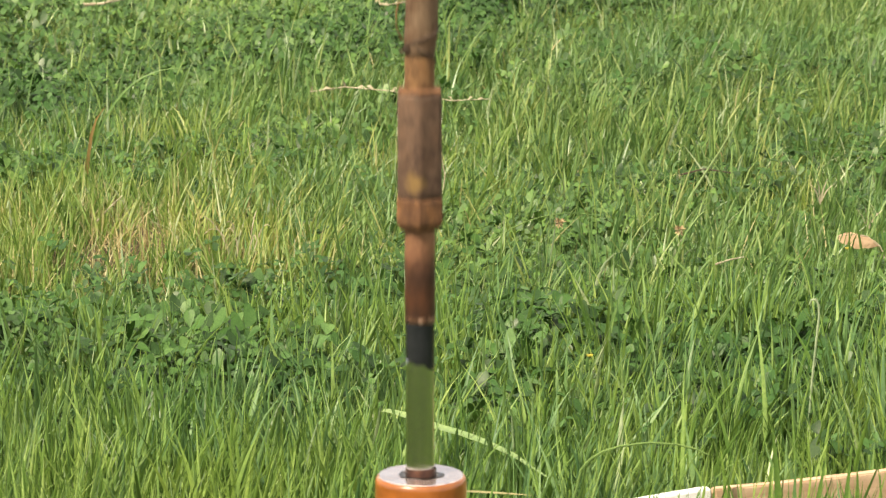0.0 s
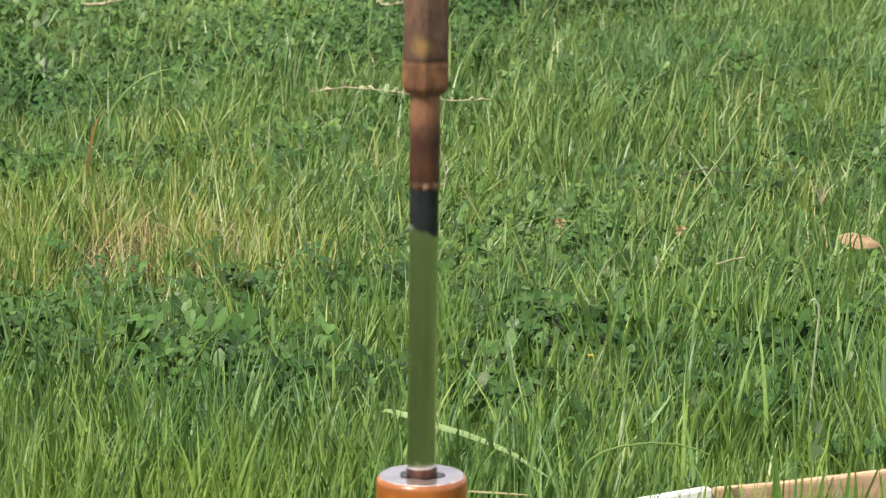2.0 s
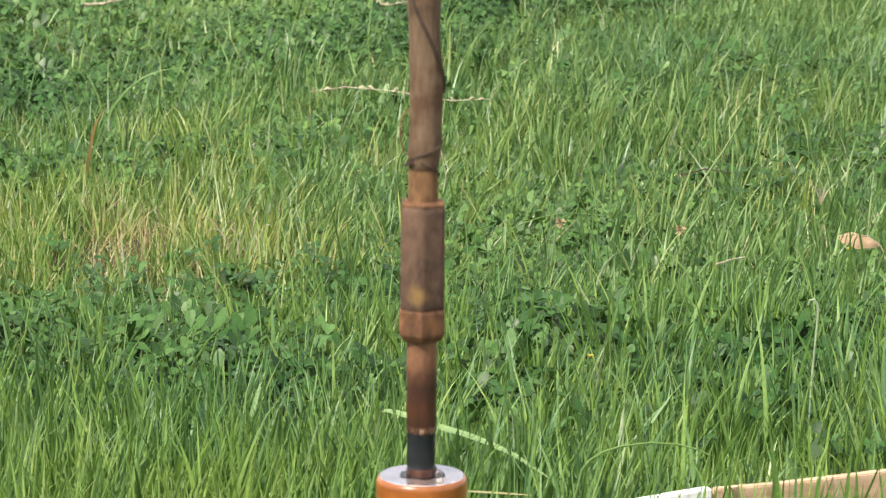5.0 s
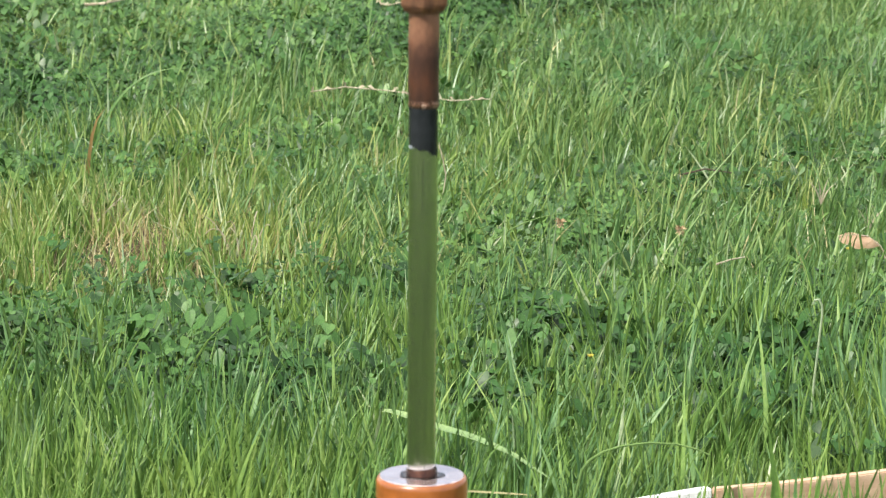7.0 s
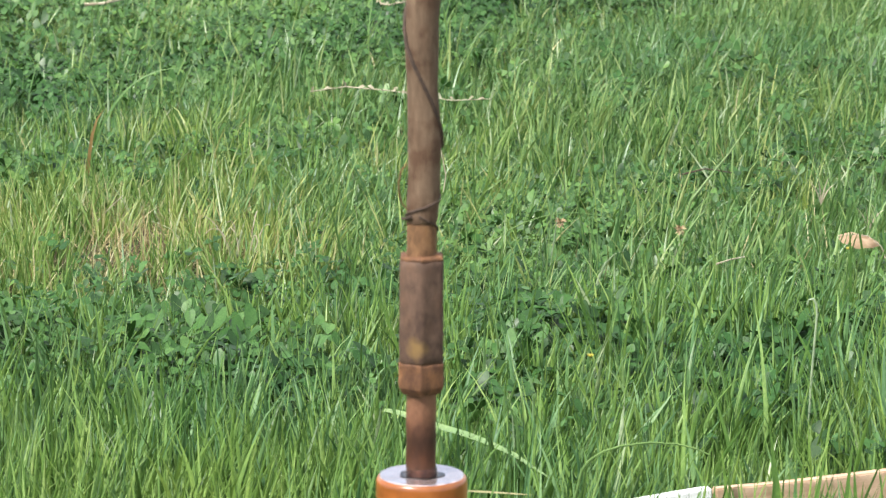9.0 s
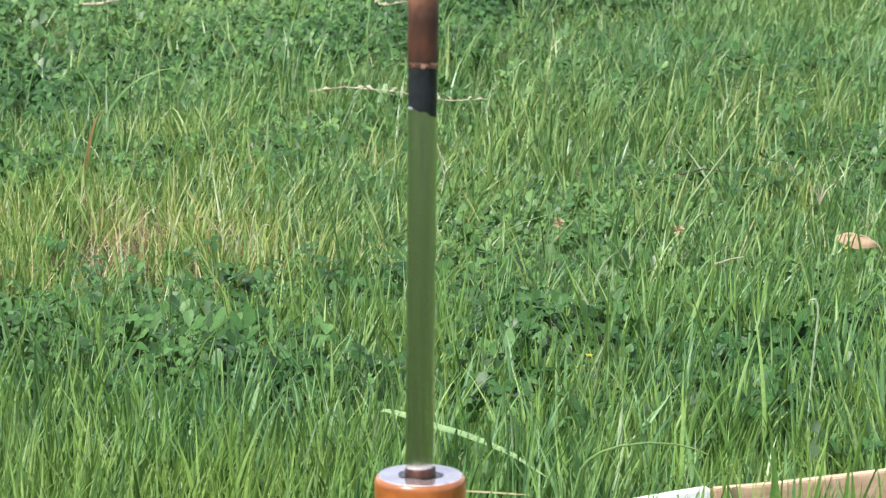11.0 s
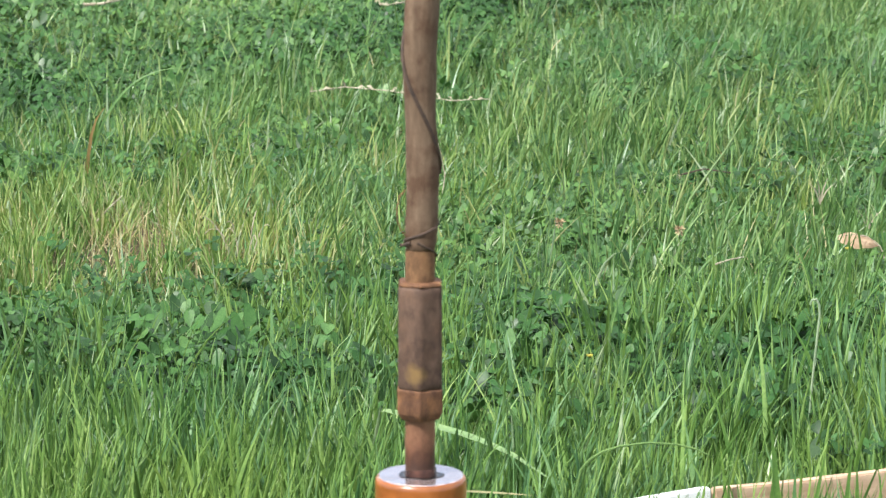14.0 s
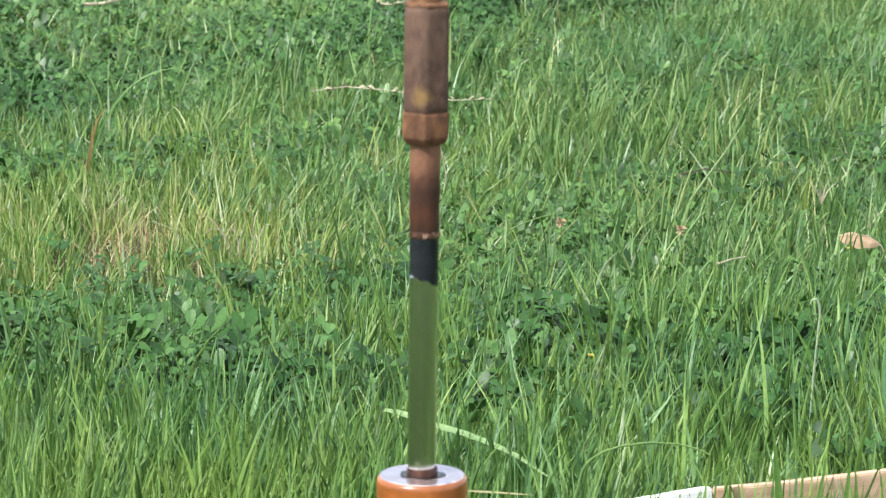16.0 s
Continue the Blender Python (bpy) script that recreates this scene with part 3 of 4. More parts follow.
    def clover(x, y, h, size, into, up=0.45, fine=True):
        ok = clear_of_things(x, y)
        x, y, h, size = x[ok], y[ok], h[ok], size[ok]
        n = len(x)
        z = ground_height(x, y) + h
        head = rng.uniform(0, 6.283, n)
        off = h * rng.uniform(0.0, 0.35, n)
        lean = np.arctan2(off, h)
        stalks.append(blade_mesh(x, y, np.hypot(h, off), np.full(n, 0.0015), lean, np.zeros(n), head, rng.normal(0, 0.5, n), 1))
        into.append(leaf_mesh(x + off * np.cos(head), y + off * np.sin(head), z, size, rng.uniform(0, 6.283, n), np.abs(rng.normal(up, 0.32, n)).clip(0, 0.95), rng.normal(-1.57, 1.2, n), rng.normal(0.10, 0.22, n), fine))

    x, y = spread(6200, 0.75, 2.06)
    keep = rng.random(len(x)) < clover_share(x, y)
    x, y = x[keep], y[keep]
    top = (0.100 + 0.022 * lumps(x, y, 6, 12)) * np.clip(0.8 + 0.3 * (y - 1.2), 0.7, 1.05) * np.clip(1 - 0.9 * (y - 1.9), 0.8, 1)
    clover(x, y, top * rng.uniform(0.35, 1.12, len(x)), 0.0085 + 0.0125 * rng.random(len(x)), leaves)
    # low carpet behind
    x, y = spread(7000, 2.06, 6.6)
    share = np.clip(0.27 - 0.34 * x + 0.65 * lumps(x, y, 5.0, 13) + 0.22 * np.clip((y - 3.8) / 1.2, 0, 1) + 0.7 * spot(x, y, 0.04, 5.0, 0.14, 0.6) - 0.7 * spot(x, y, 0.45, 4.3, 0.40, 0.7) - 0.3 * spot(x, y, 0.5, 2.9, 0.2, 0.3), 0.10, 1) * (1 - 0.97 * in_patch(x, y))
    keep = rng.random(len(x)) < share
    x, y = x[keep], y[keep]
    top = 0.052 * (1 + 0.45 * np.clip((y - 3.6) / 1.2, 0, 1)) * (1 + 0.3 * lumps(x, y, 6, 14))
    h, size = top * rng.uniform(0.3, 1.25, len(x)), 0.0075 + 0.0120 * rng.random(len(x)) ** 1.3
    herb = lumps(x, y, 6, 15) + rng.normal(0, 0.5, len(x)) > 0.1
    clover(x[~herb], y[~herb], h[~herb], size[~herb], leaves, 0.45, False)
    clover(x[herb], y[herb], h[herb] * 0.95, size[herb] * 0.85, herbs, 0.55, False)
    # one vigorous plant with larger leaves
    r, t = 0.10 * np.sqrt(rng.random(60)), rng.uniform(0, 6.283, 60)
    clover(-0.352 + r * np.cos(t), 1.66 + r * np.sin(t), rng.uniform(0.05, 0.135, 60), rng.uniform(0.014, 0.021, 60), leaves, 0.6)
    raw_mesh("clover", *joined(leaves), M_CLOVER, "stuff", "dark green three-leaved clover carpeting the meadow", "clover")
    raw_mesh("low_herbs", *joined(herbs), M_HERB, "stuff", "fresh green low herbs in the turf", "herbs")
    raw_mesh("clover_stalks", *joined(stalks), M_STEM, "stuff", "thin green stalks under the clover leaves", "clover")
    # the lawn goes on all round
    n = 50000
    r, a = 8 * rng.random(n) ** 0.66, rng.uniform(0, 6.283, n)
    x, y = r * np.cos(a), 1.0 + r * np.sin(a)
    keep = (np.hypot(x, y + 3.08) > 0.5) & ((y < 0.2) | (y > 6.5) | (np.abs(x) > (y + 3.08) * 0.14 + 0.06))
    x, y = x[keep], y[keep]
    raw_mesh("lawn", *grow(x, y, rng.uniform(0.08, 0.16, len(x)), rng.uniform(0.012, 0.023, len(x)), 0.40, 0.9, 2), M_GRASS, "stuff", "green lawn round the pump", "grass")


build_meadow()


# ---- pump ----
GLAND_TOP = 0.3712


def build_pump():
    pump = new("well_pump")
    pump.location = (PUMP_X + 0.0007, 0, 0)
    tagged(pump, "orange painted steel well pump with a wet cap", "pump")
    r = 0.0404
    prof = [(r - 0.001, GLAND_TOP - 0.062), (r, GLAND_TOP - 0.060), (r, GLAND_TOP - 0.0075)]
    for k in range(1, 6):
        a = k / 5 * math.pi / 2
        prof.append((r - 0.0036 * (1 - math.cos(a)), GLAND_TOP - 0.0075 + 0.0058 * math.sin(a)))
    prof.append((0.0138, GLAND_TOP - 0.0017))
    prof.append((0.0138, GLAND_TOP - 0.06))
    sharp(part("gland_cap", lathe(prof, 64, close_top=False, close_bottom=False), M_ORANGE, pump), 50)
    face = lathe([(0.0140, GLAND_TOP - 0.0012), (0.0370, GLAND_TOP - 0.0010), (0.0374, GLAND_TOP - 0.0017)], 64, close_top=False, close_bottom=False)
    part("wet_face", face, M_WET, pump, "wet film on the cap reflecting the sky")
    part("packing_ring", lathe([(0.0139, GLAND_TOP - 0.01), (0.0138, GLAND_TOP + 0.0030), (0.0136, GLAND_TOP + 0.0050), (0.0132, GLAND_TOP + 0.0060), (0.0128, GLAND_TOP + 0.0062), (0.0127, GLAND_TOP - 0.01)], 40, close_top=False, close_bottom=False), M_RING, pump, "dark wet packing ring")
    part("casing", lathe([(0.033, 0.02), (0.033, GLAND_TOP - 0.055), (0.016, GLAND_TOP - 0.055)], 40, close_top=False, close_bottom=False), M_ORANGE, pump)
    part("base_flange", lathe([(0.075, -0.02), (0.075, 0.018), (0.073, 0.02), (0.033, 0.02)], 48, close_top=False), M_ORANGE, pump)
    # dark water creeping round the rod
    puddle = lathe([(0.0139, 0.0), (0.0150, 0.0005), (0.0166, 0.0)], 40, wobble=None, close_top=False, close_bottom=False)
    for v in puddle.verts:
        a = math.atan2(v.co.y, v.co.x)
        if math.hypot(v.co.x, v.co.y) > 0.0160:
            k = 1.08 + 0.14 * math.cos(2 * a + 0.3) + 0.06 * math.sin(5 * a + 2)
            v.co.x *= k
            v.co.y *= k
    p = part("oil_pool", puddle, M_WATER, pump, "dark oily water round the rod")
    p.location.z = GLAND_TOP - 0.0007


build_pump()


def build_rod():
    """The moving rod; its origin is at the top of the black sleeve."""
    rod = new("pump_rod")
    tagged(rod, "rusty pump rod with hexagonal coupling above polished steel", "pump rod")
    part("polished_rod", lathe([(0.0121, -0.42), (0.0125, -0.418), (0.0125, -0.036)], 48), M_CHROME, rod, "polished steel rod mirroring the grass")
    sleeve = lathe([(0.0126, -0.0435), (0.0127, -0.0425), (0.0127, -0.001)], 48)
    for v in sleeve.verts:
        if v.co.z < -0.03:
            v.co.z += 0.0030 * noise.noise(v.co * 170) + 0.0055 * (1 - v.co.x / 0.0127)
    part("black_sleeve", sleeve, M_BLACK, rod, "black greasy sleeve with a ragged edge")
    lip = lathe([(0.0126, -0.0008), (0.0134, 0.0006), (0.0135, 0.0026), (0.0131, 0.0044)], 48, wobble=lambda h: (0.0002, 0, 1.0))
    for v in lip.verts:
        v.co.z += 0.0014 * noise.noise(Vector((v.co.x, v.co.y, 0)) * 150)
        v.co.xy *= 1 + 0.02 * noise.noise(v.co * 210)
    part("worn_lip", lip, M_LIP, rod, "worn copper-coloured lip")
    part("rusty_tube", lathe([(0.0130, 0.0045)] + [(0.0132, 0.008 + k * 0.006) for k in range(14)], 48, wobble=lambda h: (0.0002 * math.sin(h * 200), 0, 1 + 0.004 * math.sin(h * 330))), M_TUBE_RUN, rod, "rusted tube, light orange running into dark brown")
    # lock nut: hexagon with a corner turned to the camera side
    s = -math.pi / 2
    nut = [(0.0150, 0.0815), (0.0188, 0.0822), (0.0222, 0.0872), (0.0229, 0.0895), (0.0226, 0.1088), (0.0222, 0.1104)]
    ob = part("lock_nut", lathe(nut, 6, s), M_NUT, rod, "orange rusted hexagonal lock nut", smooth=False)
    soften(ob, 0.0012)
    hexa = [(0.0222, 0.1094), (0.0217, 0.2026)]
    ob = part("coupling", lathe(hexa, 6, s), M_COUPLING, rod, "long brown rusted hexagonal coupling", smooth=False)
    soften(ob, 0.0028)
    rim = [(0.0214, 0.2022), (0.0213, 0.2038), (0.0204, 0.2054), (0.0150, 0.2058)]
    ob = part("coupling_rim", lathe(rim, 6, s), M_NUT, rod, "orange rusted chamfer of the coupling", smooth=False)
    soften(ob, 0.0006)
    # threaded neck
    prof = []
    for k in range(11):
        h = 0.2050 + k * 0.0027
        prof += [(0.0129, h), (0.0131, h + 0.0013)]
    part("threaded_neck", lathe(prof, 40), M_NECK, rod, "rusted threaded neck")
    # bent pole above
    def bent(h):
        u = h - 0.234
        return (0.0165 * u + 0.0022 * math.sin(u * 26 + 0.4) - 0.0009, 0.0012 * math.sin(u * 19), 1 + 0.035 * math.sin(u * 41) + 0.02 * math.sin(u * 97))
    prof = [(0.0122, 0.2338), (0.0134, 0.2360)] + [(0.0136 + 0.0007 * min(1, k / 6), 0.2400 + k * 0.012) for k in range(90)]
    pole = lathe(prof, 28, wobble=bent)
    for v in pole.verts:
        d = noise.noise(Vector((v.co.x * 90, v.co.y * 90, v.co.z * 28))) * 0.0007
        v.co.x += d * (1 if v.co.x > 0 else -1)
    part("pole", pole, M_POLE, rod, "weathered grey-brown pole, slightly bent")
    # wire wound round it
    def wound(turns, h0, h1, a0, n, r0=0.0152):
        pts = []
        for k in range(n):
            s = k / (n - 1)
            h = h0 + (h1 - h0) * s
            a = a0 + turns * 2 * math.pi * s
            ox, oy, f = bent(max(h, 0.236))
            pts.append((ox + r0 * f * math.cos(a), oy + r0 * f * math.sin(a), h))
        return pts
    part("wire", tube(wound(0.62, 0.239, 0.260, 2.9, 24, 0.0139), 0.0011), M_WIRE, rod, "dark wire wound round the neck")
    part("wire", tube(wound(0.34, 0.2415, 0.226, 4.5, 14, 0.0137), 0.0010), M_WIRE, rod)
    part("wire_knot", tube([(-0.0165, -0.003, 0.2375), (-0.0140, -0.007, 0.2385), (-0.0085, -0.0120, 0.2410)], 0.0016), M_WIRE, rod)
    part("vine", tube(wound(-0.62, 0.300, 0.425, 0.25, 40, 0.0150), 0.0019), M_WIRE, rod, "dark dead vine climbing the pole")
    part("vine", tube(wound(-2.0, 0.425, 1.1, 0.25 - 0.62 * 6.283, 90, 0.0150), 0.0019), M_WIRE, rod)
    part("tendril", tube([(-0.0120, -0.006, 0.246), (-0.0165, -0.007, 0.251), (-0.0198, -0.007, 0.260), (-0.0200, -0.007, 0.271), (-0.0180, -0.007, 0.281), (-0.0130, -0.008, 0.287)], 0.0007), M_NECK, rod, "thin brown tendril looping off the pole")
    return rod


def soften(ob, width):
    """Rounds the edges, then pits the faces like rusted steel."""
    bm = bmesh.new()
    bm.from_mesh(ob.data)
    bmesh.ops.bevel(bm, geom=[e for e in bm.edges if len(e.link_faces) == 2 and e.calc_face_angle(0) > 0.2], offset=width, segments=2, affect="EDGES", clamp_overlap=True, profile=0.5)
    bmesh.ops.triangulate(bm, faces=[f for f in bm.faces if len(f.verts) > 4])
    for _ in range(4):
        long = [e for e in bm.edges if e.calc_length() > 0.0035]
        if long:
            bmesh.ops.subdivide_edges(bm, edges=long, cuts=1, use_grid_fill=True)
    bm.normal_update()
    for v in bm.verts:
        c = v.co
        d = 0.0005 * noise.noise(c * 140) + 0.0004 * noise.noise(c * 420 + Vector((3, 0, 0)))
        v.co = c + v.normal * d + Vector((0, 0, 0.0007 * noise.noise(c * 90 + Vector((0, 7, 0)))))
    bm.to_mesh(ob.data)
    bm.free()
    ob.data.polygons.foreach_set("use_smooth", [True] * len(ob.data.polygons))
    sharp(ob, 50)


pump_rod = build_rod()


# ---- boards ----
def plank(name, s0, s1, material, label, drop=0.0, tilt=0.0):
    """A plank standing on edge along the board line, from s0 to s1 metres."""
    bm = bmesh.new()
    bmesh.ops.create_cube(bm, size=1.0)
    bmesh.ops.scale(bm, vec=(s1 - s0, 0.013, 0.1425 - drop), verts=bm.verts)
    bmesh.ops.subdivide_edges(bm, edges=[e for e in bm.edges if abs((e.verts[0].co - e.verts[1].co).x) > 0.1], cuts=10)
    for v in bm.verts:
        v.co.z += 0.0012 * math.sin(v.co.x * 23) * (v.co.z > 0)
        v.co.y += 0.0010 * math.sin(v.co.x * 17 + 1)
    bmesh.ops.bevel(bm, geom=[e for e in bm.edges if len(e.link_faces) == 2 and e.calc_face_angle(0) > 0.6], offset=0.0015, segments=2, affect="EDGES")
    ob = part(name, bm, material)
    sharp(ob, 40)
    mid = BOARD_A + BOARD_DIR * ((s0 + s1) / 2)
    ob.matrix_basis = pose(mid.x - BOARD_DIR.y * 0.0065, mid.y + BOARD_DIR.x * 0.0065, (0.1425 - drop) / 2 - 0.004, 0, -tilt, math.degrees(math.atan2(BOARD_DIR.y, BOARD_DIR.x)))
    return tagged(ob, label, "board")


plank("white_board", -0.015, 0.106, M_WHITE, "white painted timber board on edge in the grass", 0.002, 2.0)
plank("timber_board", 0.1085, 1.0, M_TIMBER, "raw tan timber board on edge in the grass", 0.001)


# ---- single blades, twigs and leaves ----
def ribbon(points, width, fold=0.3):
    """A creased leaf blade along points, widest in the middle, pointed at the end."""
    bm = bmesh.new()
    pts = [Vector(p) for p in points]
    rows = []
    n = len(pts)
    for i, p in enumerate(pts):
        d = (pts[min(i + 1, n - 1)] - pts[max(i - 1, 0)]).normalized()
        side = d.cross(Vector((0, -0.6, 0.8))).normalized()
        up = side.cross(d)
        s = i / (n - 1)
        w = width * 0.5 * (min(1, 0.55 + 1.5 * s) * (1 - s ** 3) + 0.04)
        rows.append([bm.verts.new(p - side * w + up * w * fold), bm.verts.new(p), bm.verts.new(p + side * w + up * w * fold)])
    for a, b in zip(rows, rows[1:]):
        bm.faces.new((a[0], a[1], b[1], b[0]))
        bm.faces.new((a[1], a[2], b[2], b[1]))
    return bm


def arc(p0, p1, p2, n=14):
    """Points of a bow from p0 to p2, drawn towards p1."""
    a, b, c = Vector(p0), Vector(p1), Vector(p2)
    return [a * (1 - s) ** 2 + b * 2 * s * (1 - s) + c * s * s for s in (k / (n - 1) for k in range(n))]


def single(name, bm, material, label, category, smooth=True):
    return tagged(part(name, bm, material, None, "", smooth), label, category)


def build_litter():
    # pale blade fallen across the tall grass
    single("fallen_blade", ribbon([(-0.0725, 1.2, 0.1277), (-0.0591, 1.18, 0.1306), (-0.0451, 1.16, 0.1314), (-0.0245, 1.13, 0.1313), (-0.0047, 1.1, 0.1319), (0.0241, 1.06, 0.1339), (0.0518, 1.03, 0.1313), (0.0842, 0.99, 0.1261), (0.1033, 0.96, 0.1205), (0.14, 0.92, 0.1065)], 0.0105, 0.35), M_PALE, "pale green grass blade fallen across the meadow", "grass blade")
    single("fallen_blade", ribbon([(0.0186, 0.62, 0.1854), (0.0396, 0.62, 0.1841), (0.0606, 0.62, 0.1829), (0.0786, 0.62, 0.1817), (0.0965, 0.62, 0.1804)], 0.0028), M_STRAW, "yellow dried grass blade lying in the grass", "grass blade")
    # bowed stems
    single("bowed_stem", tube([(0.117, 0.80, 0.0), (0.1545, 0.8, 0.1601), (0.1638, 0.8, 0.1717), (0.1781, 0.8, 0.1808), (0.1982, 0.8, 0.1873), (0.2295, 0.8, 0.1912), (0.2608, 0.8, 0.1892), (0.281, 0.8, 0.184), (0.2961, 0.8, 0.1769)], 0.0018, 6, 0.4), M_STEM, "thin green stem bowed over the grass", "grass stem")
    single("bowed_stem", tube(arc((0.06, 2.58, 0.045), (0.155, 2.58, 0.130), (0.266, 2.58, 0.098), 18), 0.0013, 6, 0.4), M_STEM, "thin green stem bowed over the grass", "grass stem")
    single("bowed_stem", tube(arc((0.56, 1.70, 0.03), (0.60, 1.70, 0.09), (0.66, 1.70, 0.095), 14), 0.0014, 6, 0.4), M_STEM, "thin green stem bowed over the grass", "grass stem")
    single("bent_stalk", ribbon([(0.63, 4.0, 0.0), (0.665, 4.0, 0.052), (0.72, 4.0, 0.080), (0.783, 4.0, 0.094)], 0.0040), M_SHORT, "bent green grass stalk", "grass stem")
    single("bent_stalk", ribbon([(0.783, 4.0, 0.094), (0.812, 4.0, 0.060), (0.845, 4.0, 0.015), (0.86, 4.0, -0.004)], 0.0042), M_SHORT, "bent green grass stalk", "grass stem")
    # russet blade
    single("russet_blade", ribbon([(-0.630, 3.2, 0.0), (-0.628, 3.2, 0.04), (-0.627, 3.2, 0.076), (-0.619, 3.2, 0.127), (-0.610, 3.2, 0.155), (-0.595, 3.2, 0.177)], 0.0070), M_REDBLADE, "russet brown withered grass blade", "grass blade")
    single("arching_blade", ribbon(arc((-0.64, 3.22, 0.0), (-0.60, 3.2, 0.26), (-0.444, 3.2, 0.246), 18), 0.0050), M_SHORT, "long green arching grass blade", "grass blade")
    # pale stalk and dry wisps
    single("pale_stalk", tube([(-0.004, 3.018, 0.0), (0.000, 3.018, 0.05), (0.005, 3.018, 0.089), (0.0, 3.018, 0.115), (-0.007, 3.018, 0.145)], 0.0016, 6, 0.5), M_TWIG, "pale dry stalk standing in the turf", "dry stalk")
    single("straw_stalk", tube([(-0.574, 2.80, 0.05), (-0.552, 2.79, 0.075), (-0.528, 2.78, 0.098)], 0.0013, 5, 0.3), M_TWIG, "bleached straw standing in the dry patch", "straw")
    for k in range(7):
        a = k * 0.9
        single("straw_stalk", tube(arc((-0.32 + 0.012 * math.cos(a), 2.55 + 0.02 * math.sin(a), 0.012), (-0.32 + 0.03 * math.cos(a), 2.55, 0.105 + 0.01 * math.sin(3 * a)), (-0.33 + 0.055 * math.cos(a), 2.55 + 0.02 * math.sin(a), 0.072 + 0.042 * (0.5 + 0.5 * math.sin(2 * a))), 8), 0.0011, 5, 0.3), M_TWIG, "bleached straw tangle in the dry patch", "straw")
    # wisps of dead grass on the far side
    for cx, cy, cz in ((0.695, 2.70, 0.052), (0.640, 2.92, 0.055)):
        for k in range(4):
            a = 0.6 + k * 0.6
            single("dry_wisp", ribbon(arc((cx, cy, cz), (cx + 0.010 * math.cos(a), cy, cz + 0.03), (cx + 0.030 * math.cos(a), cy - 0.01, cz + 0.026 + 0.024 * math.sin(a)), 7), 0.0026), M_TWIG, "bleached wisp of dead grass", "dry grass")


def build_dead_leaf(cx, cy, cz):
    """A curled, oval dead leaf with a stalk."""
    leaf = new("dead_leaf")
    leaf.matrix_basis = pose(cx, cy, cz, 24, 6, -8)
    tagged(leaf, "curled tan dead leaf lying on the clover", "dead leaf")
    bm = bmesh.new()
    nu, nv = 14, 8
    grid = []
    for i in range(nu + 1):
        u = i / nu
        half = 0.020 * math.sin(math.pi * min(1, u * 0.94 + 0.06)) ** 0.7 * (1 - 0.25 * u)
        row = []
        for j in range(nv + 1):
            s = j / nv * 2 - 1
            z = 0.008 * math.sin(math.pi * u) - 0.012 * s * s * math.sin(math.pi * u) + 0.0016 * math.sin(u * 19 + s * 4)
            row.append(bm.verts.new((-0.034 + 0.068 * u, s * half + 0.002 * math.sin(u * 7), z - (0.008 * max(0, u - 0.8) * 5))))
        grid.append(row)
    for i in range(nu):
        for j in range(nv):
            bm.faces.new((grid[i][j], grid[i + 1][j], grid[i + 1][j + 1], grid[i][j + 1]))
    bmesh.ops.solidify(bm, geom=bm.faces[:], thickness=0.0006)
    part("leaf_blade", bm, M_DEADLEAF, leaf)
    part("midrib", tube([(-0.034, 0.0, 0.0008), (-0.01, 0.001, 0.0080), (0.012, 0.001, 0.0085), (0.034, -0.001, -0.006)], 0.0009, 6), M_TWIG, leaf)
    part("leaf_stalk", tube([(0.034, -0.001, -0.006), (0.040, -0.005, -0.014), (0.043, -0.010, -0.022)], 0.0010, 6), M_TWIG, leaf)


def build_twig(points, radius, husks, seed):
    """A dry stem lying on the turf with little husks along it."""
    r = random.Random(seed)
    stem = single("dry_twig", tube(points, radius, 6, 0.3), M_TWIG, "bleached dry twig with husks lying in the grass", "twig")
    for k in range(husks):
        s = (k + r.random() * 0.7) / husks * (len(points) - 1)
        i = min(int(s), len(points) - 2)
        p = Vector(points[i]).lerp(Vector(points[i + 1]), s - i)
        d = Vector((r.uniform(-1, 1), r.uniform(-0.6, 0.2), r.uniform(0.0, 0.9))).normalized() * r.uniform(0.008, 0.017)
        part("husk", ribbon([p, p + d * 0.5 + Vector((0, 0, 0.002)), p + d], r.uniform(0.005, 0.009), 0.6), M_TWIG, stem)


def build_flower(place):
    """A tiny yellow flower head: five cupped petals round a button."""
    flower = new("yellow_flower")
    flower.location = place
    tagged(flower, "tiny yellow flower among the clover", "flower", "yellow flowers")
    part("button", lathe([(0.0012, 0.0), (0.0020, 0.0012), (0.0012, 0.0026)], 8), M_PETAL, flower)
    for k in range(5):
        a = k * 1.2566
        d = Vector((math.cos(a), math.sin(a), 0.7)).normalized()
        part("petal", ribbon([d * 0.001, d * 0.0035, d * 0.0060], 0.0045, 0.5), M_PETAL, flower)
    part("flower_stalk", tube([(0, 0, 0.0), (0.001, 0, -0.03), (0.0, 0, -place[2] + 0.005)], 0.0008, 5), M_STEM, flower)


